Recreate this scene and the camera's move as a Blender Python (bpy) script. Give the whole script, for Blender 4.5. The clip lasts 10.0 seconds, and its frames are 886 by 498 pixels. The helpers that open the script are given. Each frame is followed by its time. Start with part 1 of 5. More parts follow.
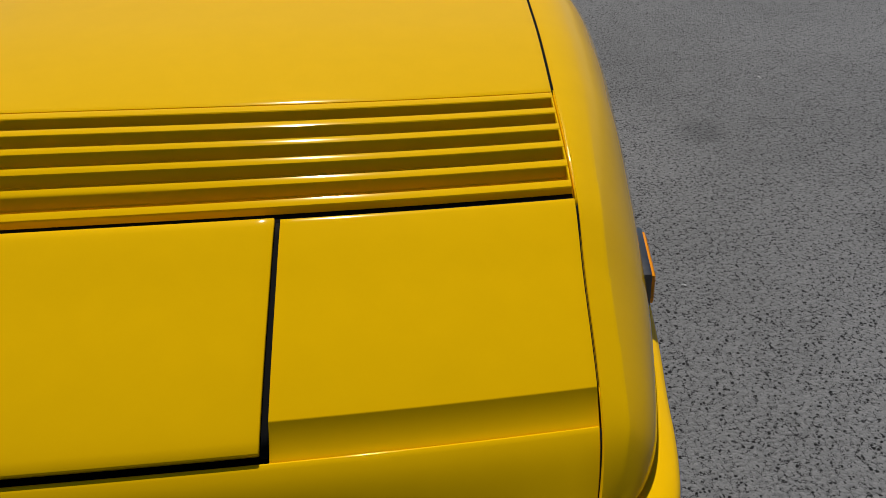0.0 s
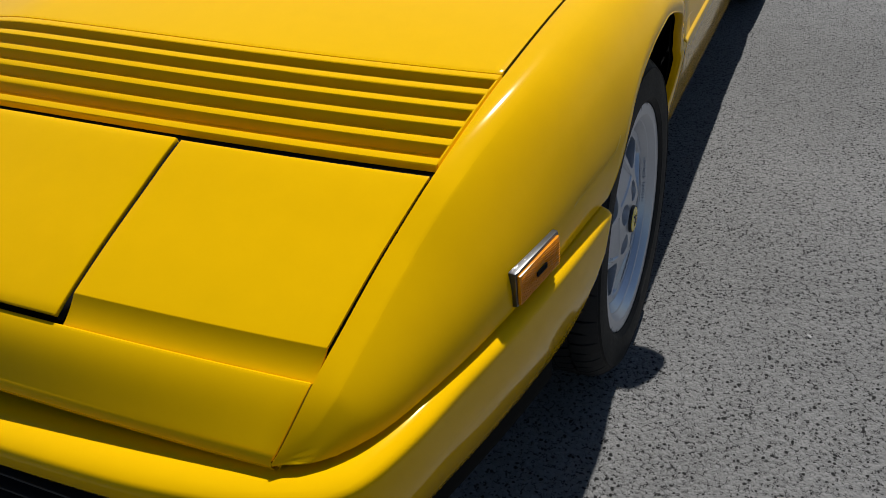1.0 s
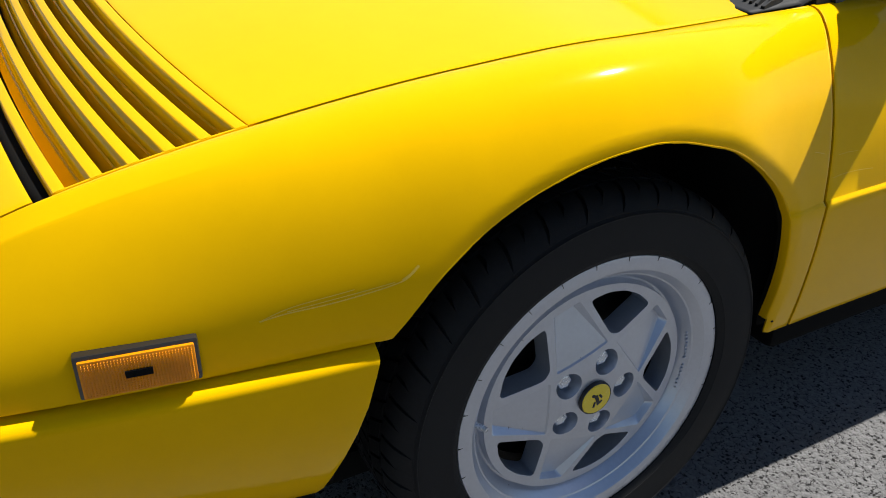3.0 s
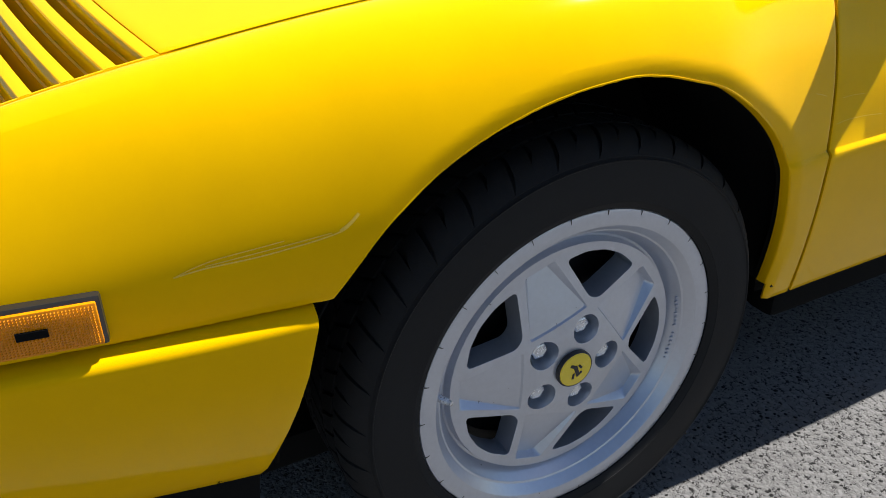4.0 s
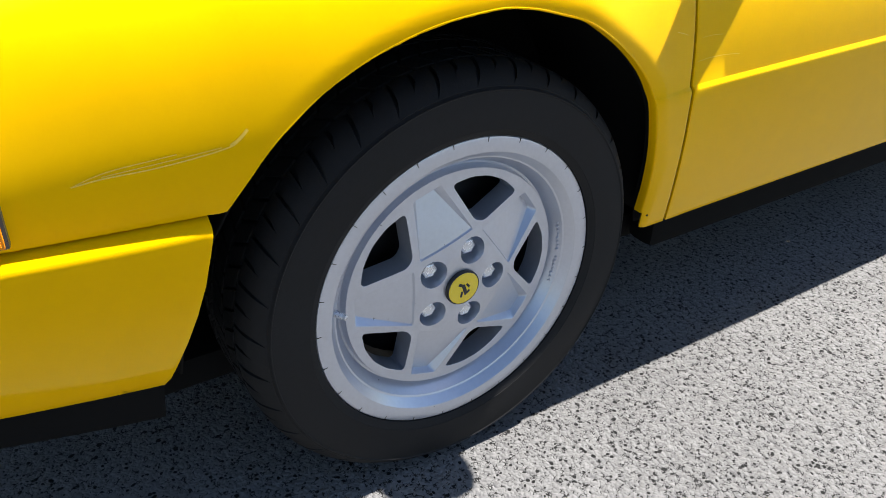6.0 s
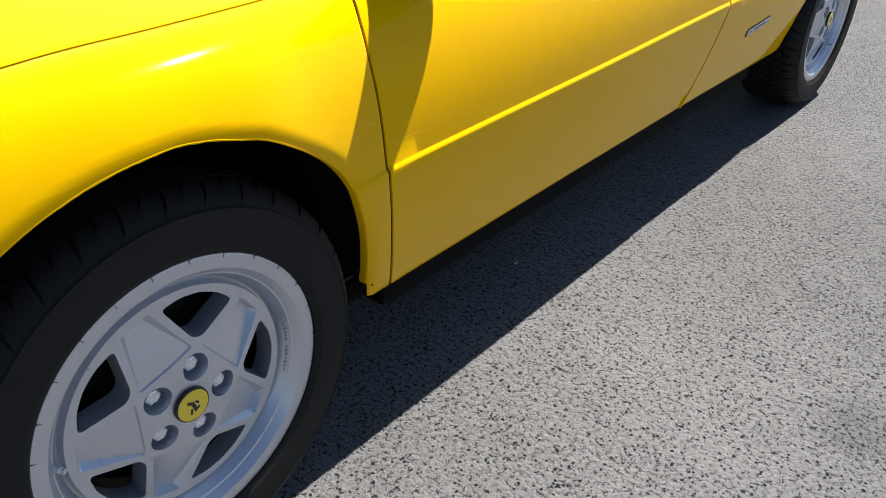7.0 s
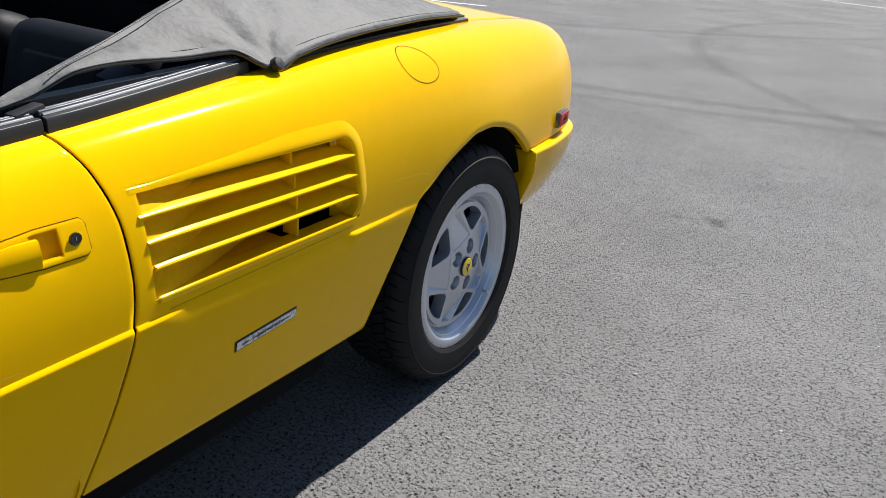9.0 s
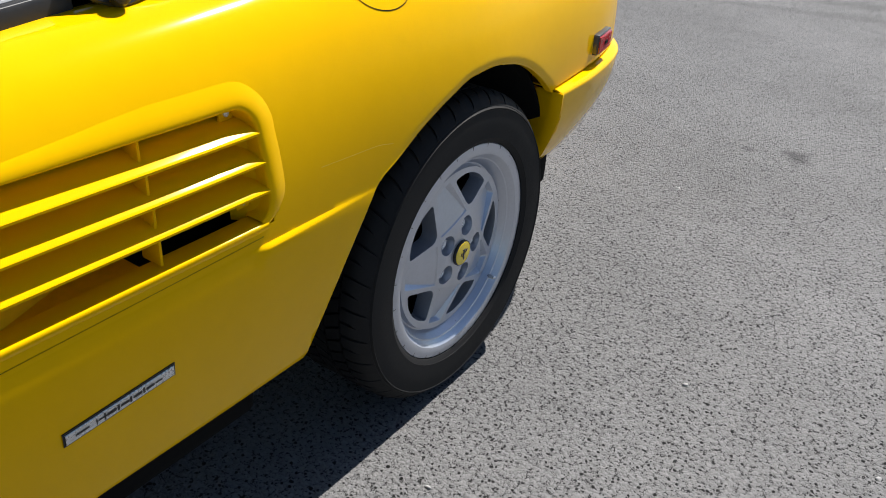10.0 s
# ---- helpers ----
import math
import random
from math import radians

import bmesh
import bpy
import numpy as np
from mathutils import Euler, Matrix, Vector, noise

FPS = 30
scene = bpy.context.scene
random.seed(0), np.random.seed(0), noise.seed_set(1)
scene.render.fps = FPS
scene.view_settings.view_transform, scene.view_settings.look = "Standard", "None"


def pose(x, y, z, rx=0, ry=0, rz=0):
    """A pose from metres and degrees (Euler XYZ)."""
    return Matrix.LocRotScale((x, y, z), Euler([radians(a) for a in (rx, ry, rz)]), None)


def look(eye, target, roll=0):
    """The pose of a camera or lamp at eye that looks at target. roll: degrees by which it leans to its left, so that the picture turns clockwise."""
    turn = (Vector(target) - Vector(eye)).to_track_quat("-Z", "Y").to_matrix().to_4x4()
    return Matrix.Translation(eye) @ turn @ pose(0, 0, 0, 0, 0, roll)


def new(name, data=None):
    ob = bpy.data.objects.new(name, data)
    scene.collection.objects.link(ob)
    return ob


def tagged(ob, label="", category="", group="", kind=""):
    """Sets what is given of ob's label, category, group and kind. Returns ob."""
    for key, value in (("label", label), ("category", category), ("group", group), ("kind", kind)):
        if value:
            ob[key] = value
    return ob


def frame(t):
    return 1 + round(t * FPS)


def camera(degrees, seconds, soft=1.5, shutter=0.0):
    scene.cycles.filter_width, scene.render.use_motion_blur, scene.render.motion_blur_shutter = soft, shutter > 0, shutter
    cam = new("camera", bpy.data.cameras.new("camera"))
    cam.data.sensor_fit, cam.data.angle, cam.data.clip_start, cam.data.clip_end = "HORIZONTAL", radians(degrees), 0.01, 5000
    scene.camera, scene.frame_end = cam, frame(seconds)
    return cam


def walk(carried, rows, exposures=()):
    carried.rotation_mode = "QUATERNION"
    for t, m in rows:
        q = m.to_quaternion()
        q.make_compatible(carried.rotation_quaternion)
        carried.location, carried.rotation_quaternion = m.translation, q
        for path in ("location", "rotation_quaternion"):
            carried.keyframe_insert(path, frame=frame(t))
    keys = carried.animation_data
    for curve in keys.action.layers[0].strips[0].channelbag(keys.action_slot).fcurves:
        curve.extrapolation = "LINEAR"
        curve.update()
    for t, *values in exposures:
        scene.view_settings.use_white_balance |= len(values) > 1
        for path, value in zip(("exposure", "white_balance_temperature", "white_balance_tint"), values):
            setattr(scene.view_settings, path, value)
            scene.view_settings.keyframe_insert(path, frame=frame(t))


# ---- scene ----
cam = camera(56.9, 10.0, soft=0.6)
PATH = [
    (0, (0.519, -1.422, 1.153), (0.584, 0.268, 0.086), -4.5),
    (0.3, (0.679, -1.415, 1.117), (0.568, 0.267, 0.04), -3.5),
    (0.5, (0.815, -1.434, 1.115), (0.54, 0.229, 0.039), -1.8),
    (0.8, (0.979, -1.425, 1.141), (0.404, 0.135, 0.029), -4.5),
    (1, (1.085, -1.361, 1.116), (0.311, 0.153, 0.063), -6.1),
    (1.2, (1.146, -1.288, 1.1), (0.34, 0.222, 0.066), -4.0),
    (1.5, (1.247, -1.148, 1.106), (0.226, 0.222, 0.066), -3.6),
    (1.8, (1.313, -1.086, 1.08), (0.099, 0.172, 0.108), -2.0),
    (2, (1.421, -0.996, 1.075), (0.085, 0.117, 0.087), -1.9),
    (2.5, (1.52, -0.839, 1.069), (0.059, 0.053, 0.035), 0.7),
    (2.6, (1.515, -0.787, 1.063), (0.03, 0.098, 0.033), 1.2),
    (2.7, (1.506, -0.734, 1.056), (-0.001, 0.148, 0.081), 1.7),
    (3.8, (1.456, -0.544, 0.955), (-0.097, 0.274, -0.003), -0.1),
    (4, (1.449, -0.536, 0.947), (-0.084, 0.289, -0.037), -0.1),
    (4.5, (1.488, -0.532, 0.924), (0.079, 0.424, -0.126), 3.3),
    (5, (1.527, -0.546, 0.923), (0.137, 0.421, -0.141), 3.0),
    (5.2, (1.538, -0.544, 0.928), (0.133, 0.415, -0.125), 2.4),
    (6.3, (1.551, -0.543, 0.947), (0.142, 0.415, -0.1), 2.2),
    (6.5, (1.543, -0.541, 0.967), (0.185, 0.48, -0.088), 2.8),
    (6.8, (1.574, -0.497, 1.021), (0.341, 0.683, -0.022), 1.8),
    (7, (1.572, -0.446, 1.07), (0.515, 0.898, 0.033), 2.3),
    (7.2, (1.607, -0.333, 1.071), (0.677, 1.165, 0.128), 1.3),
    (7.3, (1.634, -0.268, 1.085), (0.734, 1.275, 0.187), 0.8),
    (7.5, (1.698, -0.128, 1.11), (0.802, 1.46, 0.289), 1.7),
    (7.8, (1.772, 0.077, 1.157), (0.813, 1.641, 0.36), 3.9),
    (8, (1.758, 0.214, 1.143), (0.813, 1.798, 0.369), 4.9),
    (8.5, (1.688, 0.592, 1.158), (0.807, 2.22, 0.402), 4.6),
    (9, (1.702, 0.941, 1.144), (0.802, 2.561, 0.392), 5.2),
    (9.5, (1.646, 1.246, 1.116), (0.672, 2.76, 0.246), 4.5),
    (10, (1.523, 1.498, 1.108), (0.588, 2.956, 0.109), 4.2),
]
walk(cam, [(t, look(eye, target, roll)) for t, eye, target, roll in PATH],
     exposures=((0.0, -0.28, 6400, 9), (0.5, -0.24, 6400, 9), (1.0, 0.06, 6400, 8), (2.0, 0.30, 6400, 9), (2.5, 0.58, 6400, 9), (4.0, 0.95, 6500, 10), (5.0, 1.66, 6500, 10),
                (6.5, 1.38, 6500, 10), (7.0, 1.05, 6500, 10), (7.3, 0.95, 6500, 10), (8.0, 0.91, 6450, 10), (10.0, 0.77, 6450, 10)))

# ---- sky and sun ----
SUN = Vector((0.036, 0.70, 1.0)).normalized()
world = bpy.data.worlds.new("world")
scene.world = world
world.use_nodes = True
wn = world.node_tree.nodes
sky = wn.new("ShaderNodeTexSky")
sky.sky_type = "NISHITA"
sky.sun_disc = False
sky.sun_elevation = math.asin(SUN.z)
sky.sun_rotation = math.atan2(SUN.x, SUN.y)
sky.air_density, sky.dust_density, sky.ozone_density = 1.0, 0.4, 1.8
world.node_tree.links.new(sky.outputs[0], wn["Background"].inputs[0])
wn["Background"].inputs[1].default_value = 0.051
sun = new("sun", bpy.data.lights.new("sun", "SUN"))
sun.data.energy, sun.data.angle, sun.data.color = 4.7, radians(0.53), (1.0, 0.96, 0.905)
sun.matrix_basis = look(SUN * 30, (0, 0, 0))


# ---- materials ----
def material(name, color, rough=0.5, metal=0.0, coat=0.0, spread=0.0, scale=20.0, bump=0.0, bump_scale=200.0, spec=0.5):
    """A surface with colour variation at two scales and fine relief."""
    m = bpy.data.materials.new(name)
    m.use_nodes = True
    nt = m.node_tree
    b = nt.nodes["Principled BSDF"]
    b.inputs["Base Color"].default_value = (*color, 1)
    b.inputs["Roughness"].default_value = rough
    b.inputs["Metallic"].default_value = metal
    b.inputs["Specular IOR Level"].default_value = spec
    b.inputs["Coat Weight"].default_value = coat
    b.inputs["Coat Roughness"].default_value = 0.06
    tc = nt.nodes.new("ShaderNodeTexCoord")
    if spread:
        n1 = nt.nodes.new("ShaderNodeTexNoise")
        n1.inputs["Scale"].default_value, n1.inputs["Detail"].default_value = scale, 6
        n2 = nt.nodes.new("ShaderNodeTexNoise")
        n2.inputs["Scale"].default_value, n2.inputs["Detail"].default_value = scale * 9, 3
        add = nt.nodes.new("ShaderNodeMath")
        add.operation = "ADD"
        ramp = nt.nodes.new("ShaderNodeMapRange")
        ramp.inputs["From Min"].default_value, ramp.inputs["From Max"].default_value = 0.6, 1.4
        ramp.inputs["To Min"].default_value, ramp.inputs["To Max"].default_value = 1 - spread, 1 + spread
        mix = nt.nodes.new("ShaderNodeVectorMath")
        mix.operation = "SCALE"
        mix.inputs[0].default_value = color
        for n in (n1, n2):
            nt.links.new(tc.outputs["Object"], n.inputs["Vector"])
        nt.links.new(n1.outputs[0], add.inputs[0])
        nt.links.new(n2.outputs[0], add.inputs[1])
        nt.links.new(add.outputs[0], ramp.inputs[0])
        nt.links.new(ramp.outputs[0], mix.inputs["Scale"])
        nt.links.new(mix.outputs[0], b.inputs["Base Color"])
        r2 = nt.nodes.new("ShaderNodeMapRange")
        r2.inputs["From Min"].default_value, r2.inputs["From Max"].default_value = 0.6, 1.4
        r2.inputs["To Min"].default_value, r2.inputs["To Max"].default_value = rough * 0.85, min(1, rough * 1.15)
        nt.links.new(add.outputs[0], r2.inputs[0])
        nt.links.new(r2.outputs[0], b.inputs["Roughness"])
    if bump:
        nb = nt.nodes.new("ShaderNodeTexNoise")
        nb.inputs["Scale"].default_value, nb.inputs["Detail"].default_value = bump_scale, 4
        bp = nt.nodes.new("ShaderNodeBump")
        bp.inputs["Strength"].default_value, bp.inputs["Distance"].default_value = bump, 0.002
        nt.links.new(tc.outputs["Object"], nb.inputs["Vector"])
        nt.links.new(nb.outputs[0], bp.inputs["Height"])
        nt.links.new(bp.outputs[0], b.inputs["Normal"])
    return m


PAINT = material("yellow_paint", (0.87, 0.488, 0.0003), 0.07, coat=0.06, spread=0.025, scale=3.0, spec=0.16)
lacquer = PAINT.node_tree.nodes["Principled BSDF"].inputs
lacquer["Specular Tint"].default_value = (1.0, 0.68, 0.02, 1)  # the yellow tints the gloss of the paint itself
lacquer["Coat IOR"].default_value, lacquer["Coat Roughness"].default_value = 1.45, 0.12
DULL = material("dusty_paint", (0.80, 0.43, 0.003), 0.65, spread=0.12, scale=9.0, bump=0.03, bump_scale=90, spec=0.05)
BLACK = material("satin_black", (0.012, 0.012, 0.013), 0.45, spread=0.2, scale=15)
# near black for the underbody, and for gaps and recesses as shade in colour
INNER = material("underseal", (0.006, 0.006, 0.006), 0.95, spread=0.3, scale=25, spec=0.1)
RUBBER = material("tyre_rubber", (0.0150, 0.0150, 0.0155), 0.66, spread=0.25, scale=14, bump=0.15, bump_scale=350, spec=0.16)
GASKET = material("rubber_trim", (0.014, 0.0148, 0.017), 0.5, spread=0.2, scale=20)
ALLOY = material("silver_wheel_paint", (0.54, 0.57, 0.64), 0.32, metal=0.7, spread=0.05, scale=18, bump=0.05, bump_scale=900)
CHROME = material("bright_metal", (0.66, 0.67, 0.69), 0.28, metal=0.65, spread=0.04, scale=40)
STEEL = material("bolt_steel", (0.84, 0.85, 0.87), 0.26, metal=0.55, spread=0.06, scale=60)
AMBER = material("amber_lens", (0.78, 0.26, 0.002), 0.16, spread=0.18, scale=60, spec=0.4)
REDLENS = material("red_lens", (0.45, 0.015, 0.012), 0.15, coat=0.8, spread=0.08, scale=60)
CAPYELLOW = material("cap_enamel", (0.85, 0.62, 0.02), 0.25, coat=0.7, spread=0.03, scale=90)
LEATHER = material("black_leather", (0.0055, 0.0062, 0.0085), 0.55, spread=0.25, scale=12, bump=0.12, bump_scale=420, spec=0.2)
VINYL = material("grey_black_vinyl", (0.118, 0.117, 0.115), 0.64, spread=0.55, scale=7, bump=0.9, bump_scale=60, spec=0.3)
RAIL = material("satin_aluminium", (0.14, 0.145, 0.16), 0.45, metal=0.35, spread=0.08, scale=30)
CARPET = material("black_carpet", (0.01, 0.01, 0.011), 0.95, spread=0.3, scale=60, bump=0.6, bump_scale=500, spec=0.1)
THREAD = material("grey_thread", (0.3, 0.29, 0.27), 0.8, spread=0.1, scale=200)
MIRROR = material("mirror_glass", (0.85, 0.87, 0.9), 0.02, metal=1.0)
WHITE = material("road_paint", (0.62, 0.62, 0.6), 0.8, spread=0.2, scale=30)


def glass_material(name, clear, ior):
    m = bpy.data.materials.new(name)
    m.use_nodes = True
    nt = m.node_tree
    nt.nodes.remove(nt.nodes["Principled BSDF"])
    out = nt.nodes["Material Output"]
    tr = nt.nodes.new("ShaderNodeBsdfTransparent")
    tr.inputs[0].default_value = (*clear, 1)
    gl = nt.nodes.new("ShaderNodeBsdfGlossy")
    # blue gloss tint: the sky's reflection is put into the colour
    gl.inputs["Color"].default_value = (0.55, 0.79, 1.0, 1)
    gl.inputs["Roughness"].default_value = 0.02
    fr = nt.nodes.new("ShaderNodeFresnel")
    fr.inputs[0].default_value = ior
    mx = nt.nodes.new("ShaderNodeMixShader")
    nt.links.new(fr.outputs[0], mx.inputs[0])
    nt.links.new(tr.outputs[0], mx.inputs[1])
    nt.links.new(gl.outputs[0], mx.inputs[2])
    nt.links.new(mx.outputs[0], out.inputs[0])
    return m


MIRRORBLACK = material("mirror_black", (0.005, 0.0055, 0.008), 0.13, coat=0.5, spread=0.06, scale=6)
GLASS = glass_material("tinted_glass", (0.30, 0.42, 0.48), 3.2)
# tint darkened so that the painted blue sky veil prevails in this pane
DARKGLASS = glass_material("dark_tinted_glass", (0.10, 0.16, 0.21), 2.5)


# old tyre tracks (wide rings) and oil spots (rings of no radius): middle, radius, width, darkness
TRACKS = ((-3.0, 18.5, 11.6, 0.13, 0.80), (-3.0, 18.5, 12.0, 0.10, 0.84), (6.5, 13.0, 7.4, 0.12, 0.82), (-9.0, 20.0, 11.2, 0.16, 0.8),
          (1.16, 4.58, 0.0, 0.075, 0.5), (1.00, 4.55, 0.0, 0.04, 0.6), (1.55, 1.05, 0.0, 0.10, 0.78), (1.85, 0.35, 0.0, 0.14, 0.8))


def asphalt_material():
    """Worn asphalt: stone grains of several greys in dark binder, crevices and pits with their shade put into the
    colour, stains and faint tyre tracks.
    """
    m = bpy.data.materials.new("asphalt")
    m.use_nodes = True
    nt, L = m.node_tree, m.node_tree.links
    b = nt.nodes["Principled BSDF"]
    b.inputs["Roughness"].default_value = 0.85
    b.inputs["Specular IOR Level"].default_value = 0.3
    tc = nt.nodes.new("ShaderNodeTexCoord")
    vo = nt.nodes.new("ShaderNodeTexVoronoi")
    vo.inputs["Scale"].default_value = 150
    vo.inputs["Randomness"].default_value = 1.0
    v2 = nt.nodes.new("ShaderNodeTexVoronoi")
    v2.inputs["Scale"].default_value = 230
    warp = nt.nodes.new("ShaderNodeTexNoise")
    warp.inputs["Scale"].default_value = 60
    wadd = nt.nodes.new("ShaderNodeVectorMath")
    wadd.operation = "MULTIPLY_ADD"
    wadd.inputs[1].default_value = (0.010, 0.010, 0.010)
    L.new(tc.outputs["Object"], warp.inputs["Vector"])
    L.new(warp.outputs["Color"], wadd.inputs[0])
    L.new(tc.outputs["Object"], wadd.inputs[2])
    L.new(wadd.outputs[0], vo.inputs["Vector"])
    L.new(wadd.outputs[0], v2.inputs["Vector"])
    big = nt.nodes.new("ShaderNodeTexNoise")
    big.inputs["Scale"].default_value, big.inputs["Detail"].default_value = 0.9, 8
    L.new(tc.outputs["Object"], big.inputs["Vector"])
    mid = nt.nodes.new("ShaderNodeTexNoise")
    mid.inputs["Scale"].default_value, mid.inputs["Detail"].default_value = 105, 3.0
    L.new(tc.outputs["Object"], mid.inputs["Vector"])
    blot = nt.nodes.new("ShaderNodeTexNoise")
    blot.inputs["Scale"].default_value, blot.inputs["Detail"].default_value = 9, 5
    L.new(tc.outputs["Object"], blot.inputs["Vector"])
    wobble = nt.nodes.new("ShaderNodeVectorMath")
    wobble.operation = "MULTIPLY_ADD"
    wobble.inputs[1].default_value = (0.16, 0.16, 0)
    L.new(blot.outputs["Color"], wobble.inputs[0])
    L.new(tc.outputs["Object"], wobble.inputs[2])
    # grain colour: by the cell's own random value
    sep = nt.nodes.new("ShaderNodeSeparateColor")
    L.new(vo.outputs["Color"], sep.inputs[0])
    ramp = nt.nodes.new("ShaderNodeValToRGB")
    e = ramp.color_ramp.elements
    e[0].position, e[0].color = 0.0, (0.140, 0.138, 0.138, 1)
    e[1].position, e[1].color = 1.0, (0.184, 0.182, 0.181, 1)
    e2 = e.new(0.55)
    e2.color = (0.163, 0.161, 0.160, 1)
    L.new(sep.outputs[0], ramp.inputs[0])
    # some crevices between the stones, wider here and narrower there: dark binder and their shade, put into the colour
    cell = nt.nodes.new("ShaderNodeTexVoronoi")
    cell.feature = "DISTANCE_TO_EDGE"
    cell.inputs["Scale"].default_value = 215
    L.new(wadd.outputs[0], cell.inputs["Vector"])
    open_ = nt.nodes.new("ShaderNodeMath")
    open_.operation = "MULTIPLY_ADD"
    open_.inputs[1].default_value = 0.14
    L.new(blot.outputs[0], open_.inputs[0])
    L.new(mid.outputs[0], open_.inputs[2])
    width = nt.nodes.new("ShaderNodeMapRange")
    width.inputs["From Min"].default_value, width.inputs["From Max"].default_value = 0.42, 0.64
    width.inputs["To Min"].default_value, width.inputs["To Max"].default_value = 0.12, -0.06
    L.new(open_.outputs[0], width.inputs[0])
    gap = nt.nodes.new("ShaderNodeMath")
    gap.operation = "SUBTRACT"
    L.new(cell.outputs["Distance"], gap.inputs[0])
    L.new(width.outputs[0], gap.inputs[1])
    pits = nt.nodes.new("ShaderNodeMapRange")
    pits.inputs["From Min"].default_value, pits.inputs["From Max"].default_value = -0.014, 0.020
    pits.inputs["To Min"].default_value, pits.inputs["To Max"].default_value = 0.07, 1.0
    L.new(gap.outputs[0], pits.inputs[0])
    stain = nt.nodes.new("ShaderNodeMapRange")
    stain.inputs["From Min"].default_value, stain.inputs["From Max"].default_value = 0.3, 0.7
    stain.inputs["To Min"].default_value, stain.inputs["To Max"].default_value = 0.82, 1.14
    L.new(big.outputs[0], stain.inputs[0])
    # sparse larger pits where a stone is gone; their shade is put into the colour
    gone = nt.nodes.new("ShaderNodeTexVoronoi")
    gone.inputs["Scale"].default_value = 132
    L.new(wadd.outputs[0], gone.inputs["Vector"])
    pick = nt.nodes.new("ShaderNodeSeparateColor")
    L.new(gone.outputs["Color"], pick.inputs[0])
    size = nt.nodes.new("ShaderNodeMapRange")
    size.inputs["From Min"].default_value, size.inputs["From Max"].default_value = 0.54, 1.0
    size.inputs["To Min"].default_value, size.inputs["To Max"].default_value = -0.1, 0.50
    L.new(pick.outputs[0], size.inputs[0])
    rimmed = nt.nodes.new("ShaderNodeMath")
    rimmed.operation = "SUBTRACT"
    L.new(gone.outputs["Distance"], rimmed.inputs[0])
    L.new(size.outputs[0], rimmed.inputs[1])
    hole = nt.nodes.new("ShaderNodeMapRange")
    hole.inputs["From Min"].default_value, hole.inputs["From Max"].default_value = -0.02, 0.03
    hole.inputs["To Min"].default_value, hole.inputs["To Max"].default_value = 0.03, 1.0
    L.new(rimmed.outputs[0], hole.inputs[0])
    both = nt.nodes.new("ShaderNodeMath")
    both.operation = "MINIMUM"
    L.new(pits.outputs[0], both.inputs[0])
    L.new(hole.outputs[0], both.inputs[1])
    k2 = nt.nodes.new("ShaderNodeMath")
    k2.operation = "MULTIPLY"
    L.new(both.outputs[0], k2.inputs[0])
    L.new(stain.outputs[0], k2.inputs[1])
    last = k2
    for cx, cy, r, w, dark in TRACKS:
        d = nt.nodes.new("ShaderNodeVectorMath")
        d.operation = "DISTANCE"
        d.inputs[1].default_value = (cx, cy, 0)
        L.new(wobble.outputs[0], d.inputs[0])
        off = nt.nodes.new("ShaderNodeMath")
        off.operation = "SUBTRACT"
        off.inputs[1].default_value = r
        L.new(d.outputs["Value"], off.inputs[0])
        ab = nt.nodes.new("ShaderNodeMath")
        ab.operation = "ABSOLUTE"
        L.new(off.outputs[0], ab.inputs[0])
        mr = nt.nodes.new("ShaderNodeMapRange")
        mr.inputs["From Min"].default_value, mr.inputs["From Max"].default_value = w * 0.4, w
        mr.inputs["To Min"].default_value, mr.inputs["To Max"].default_value = dark, 1.0
        L.new(ab.outputs[0], mr.inputs[0])
        mul = nt.nodes.new("ShaderNodeMath")
        mul.operation = "MULTIPLY"
        L.new(last.outputs[0], mul.inputs[0])
        L.new(mr.outputs[0], mul.inputs[1])
        last = mul
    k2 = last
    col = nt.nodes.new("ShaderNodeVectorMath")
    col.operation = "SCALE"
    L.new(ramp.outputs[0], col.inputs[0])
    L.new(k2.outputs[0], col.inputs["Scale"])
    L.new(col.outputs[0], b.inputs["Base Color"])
    hgt = nt.nodes.new("ShaderNodeMath")
    hgt.operation = "MULTIPLY_ADD"
    hgt.inputs[1].default_value = -0.5
    L.new(v2.outputs["Distance"], hgt.inputs[0])
    hm = nt.nodes.new("ShaderNodeMath")
    hm.operation = "SUBTRACT"
    L.new(mid.outputs[0], hm.inputs[0])
    L.new(vo.outputs["Distance"], hm.inputs[1])
    L.new(hm.outputs[0], hgt.inputs[2])
    bp = nt.nodes.new("ShaderNodeBump")
    bp.inputs["Strength"].default_value, bp.inputs["Distance"].default_value = 0.6, 0.0042
    rel = nt.nodes.new("ShaderNodeMath")
    rel.operation = "MULTIPLY_ADD"
    rel.inputs[1].default_value = 0.8
    L.new(both.outputs[0], rel.inputs[0])
    L.new(hgt.outputs[0], rel.inputs[2])
    L.new(rel.outputs[0], bp.inputs["Height"])
    L.new(bp.outputs[0], b.inputs["Normal"])
    return m


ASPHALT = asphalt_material()


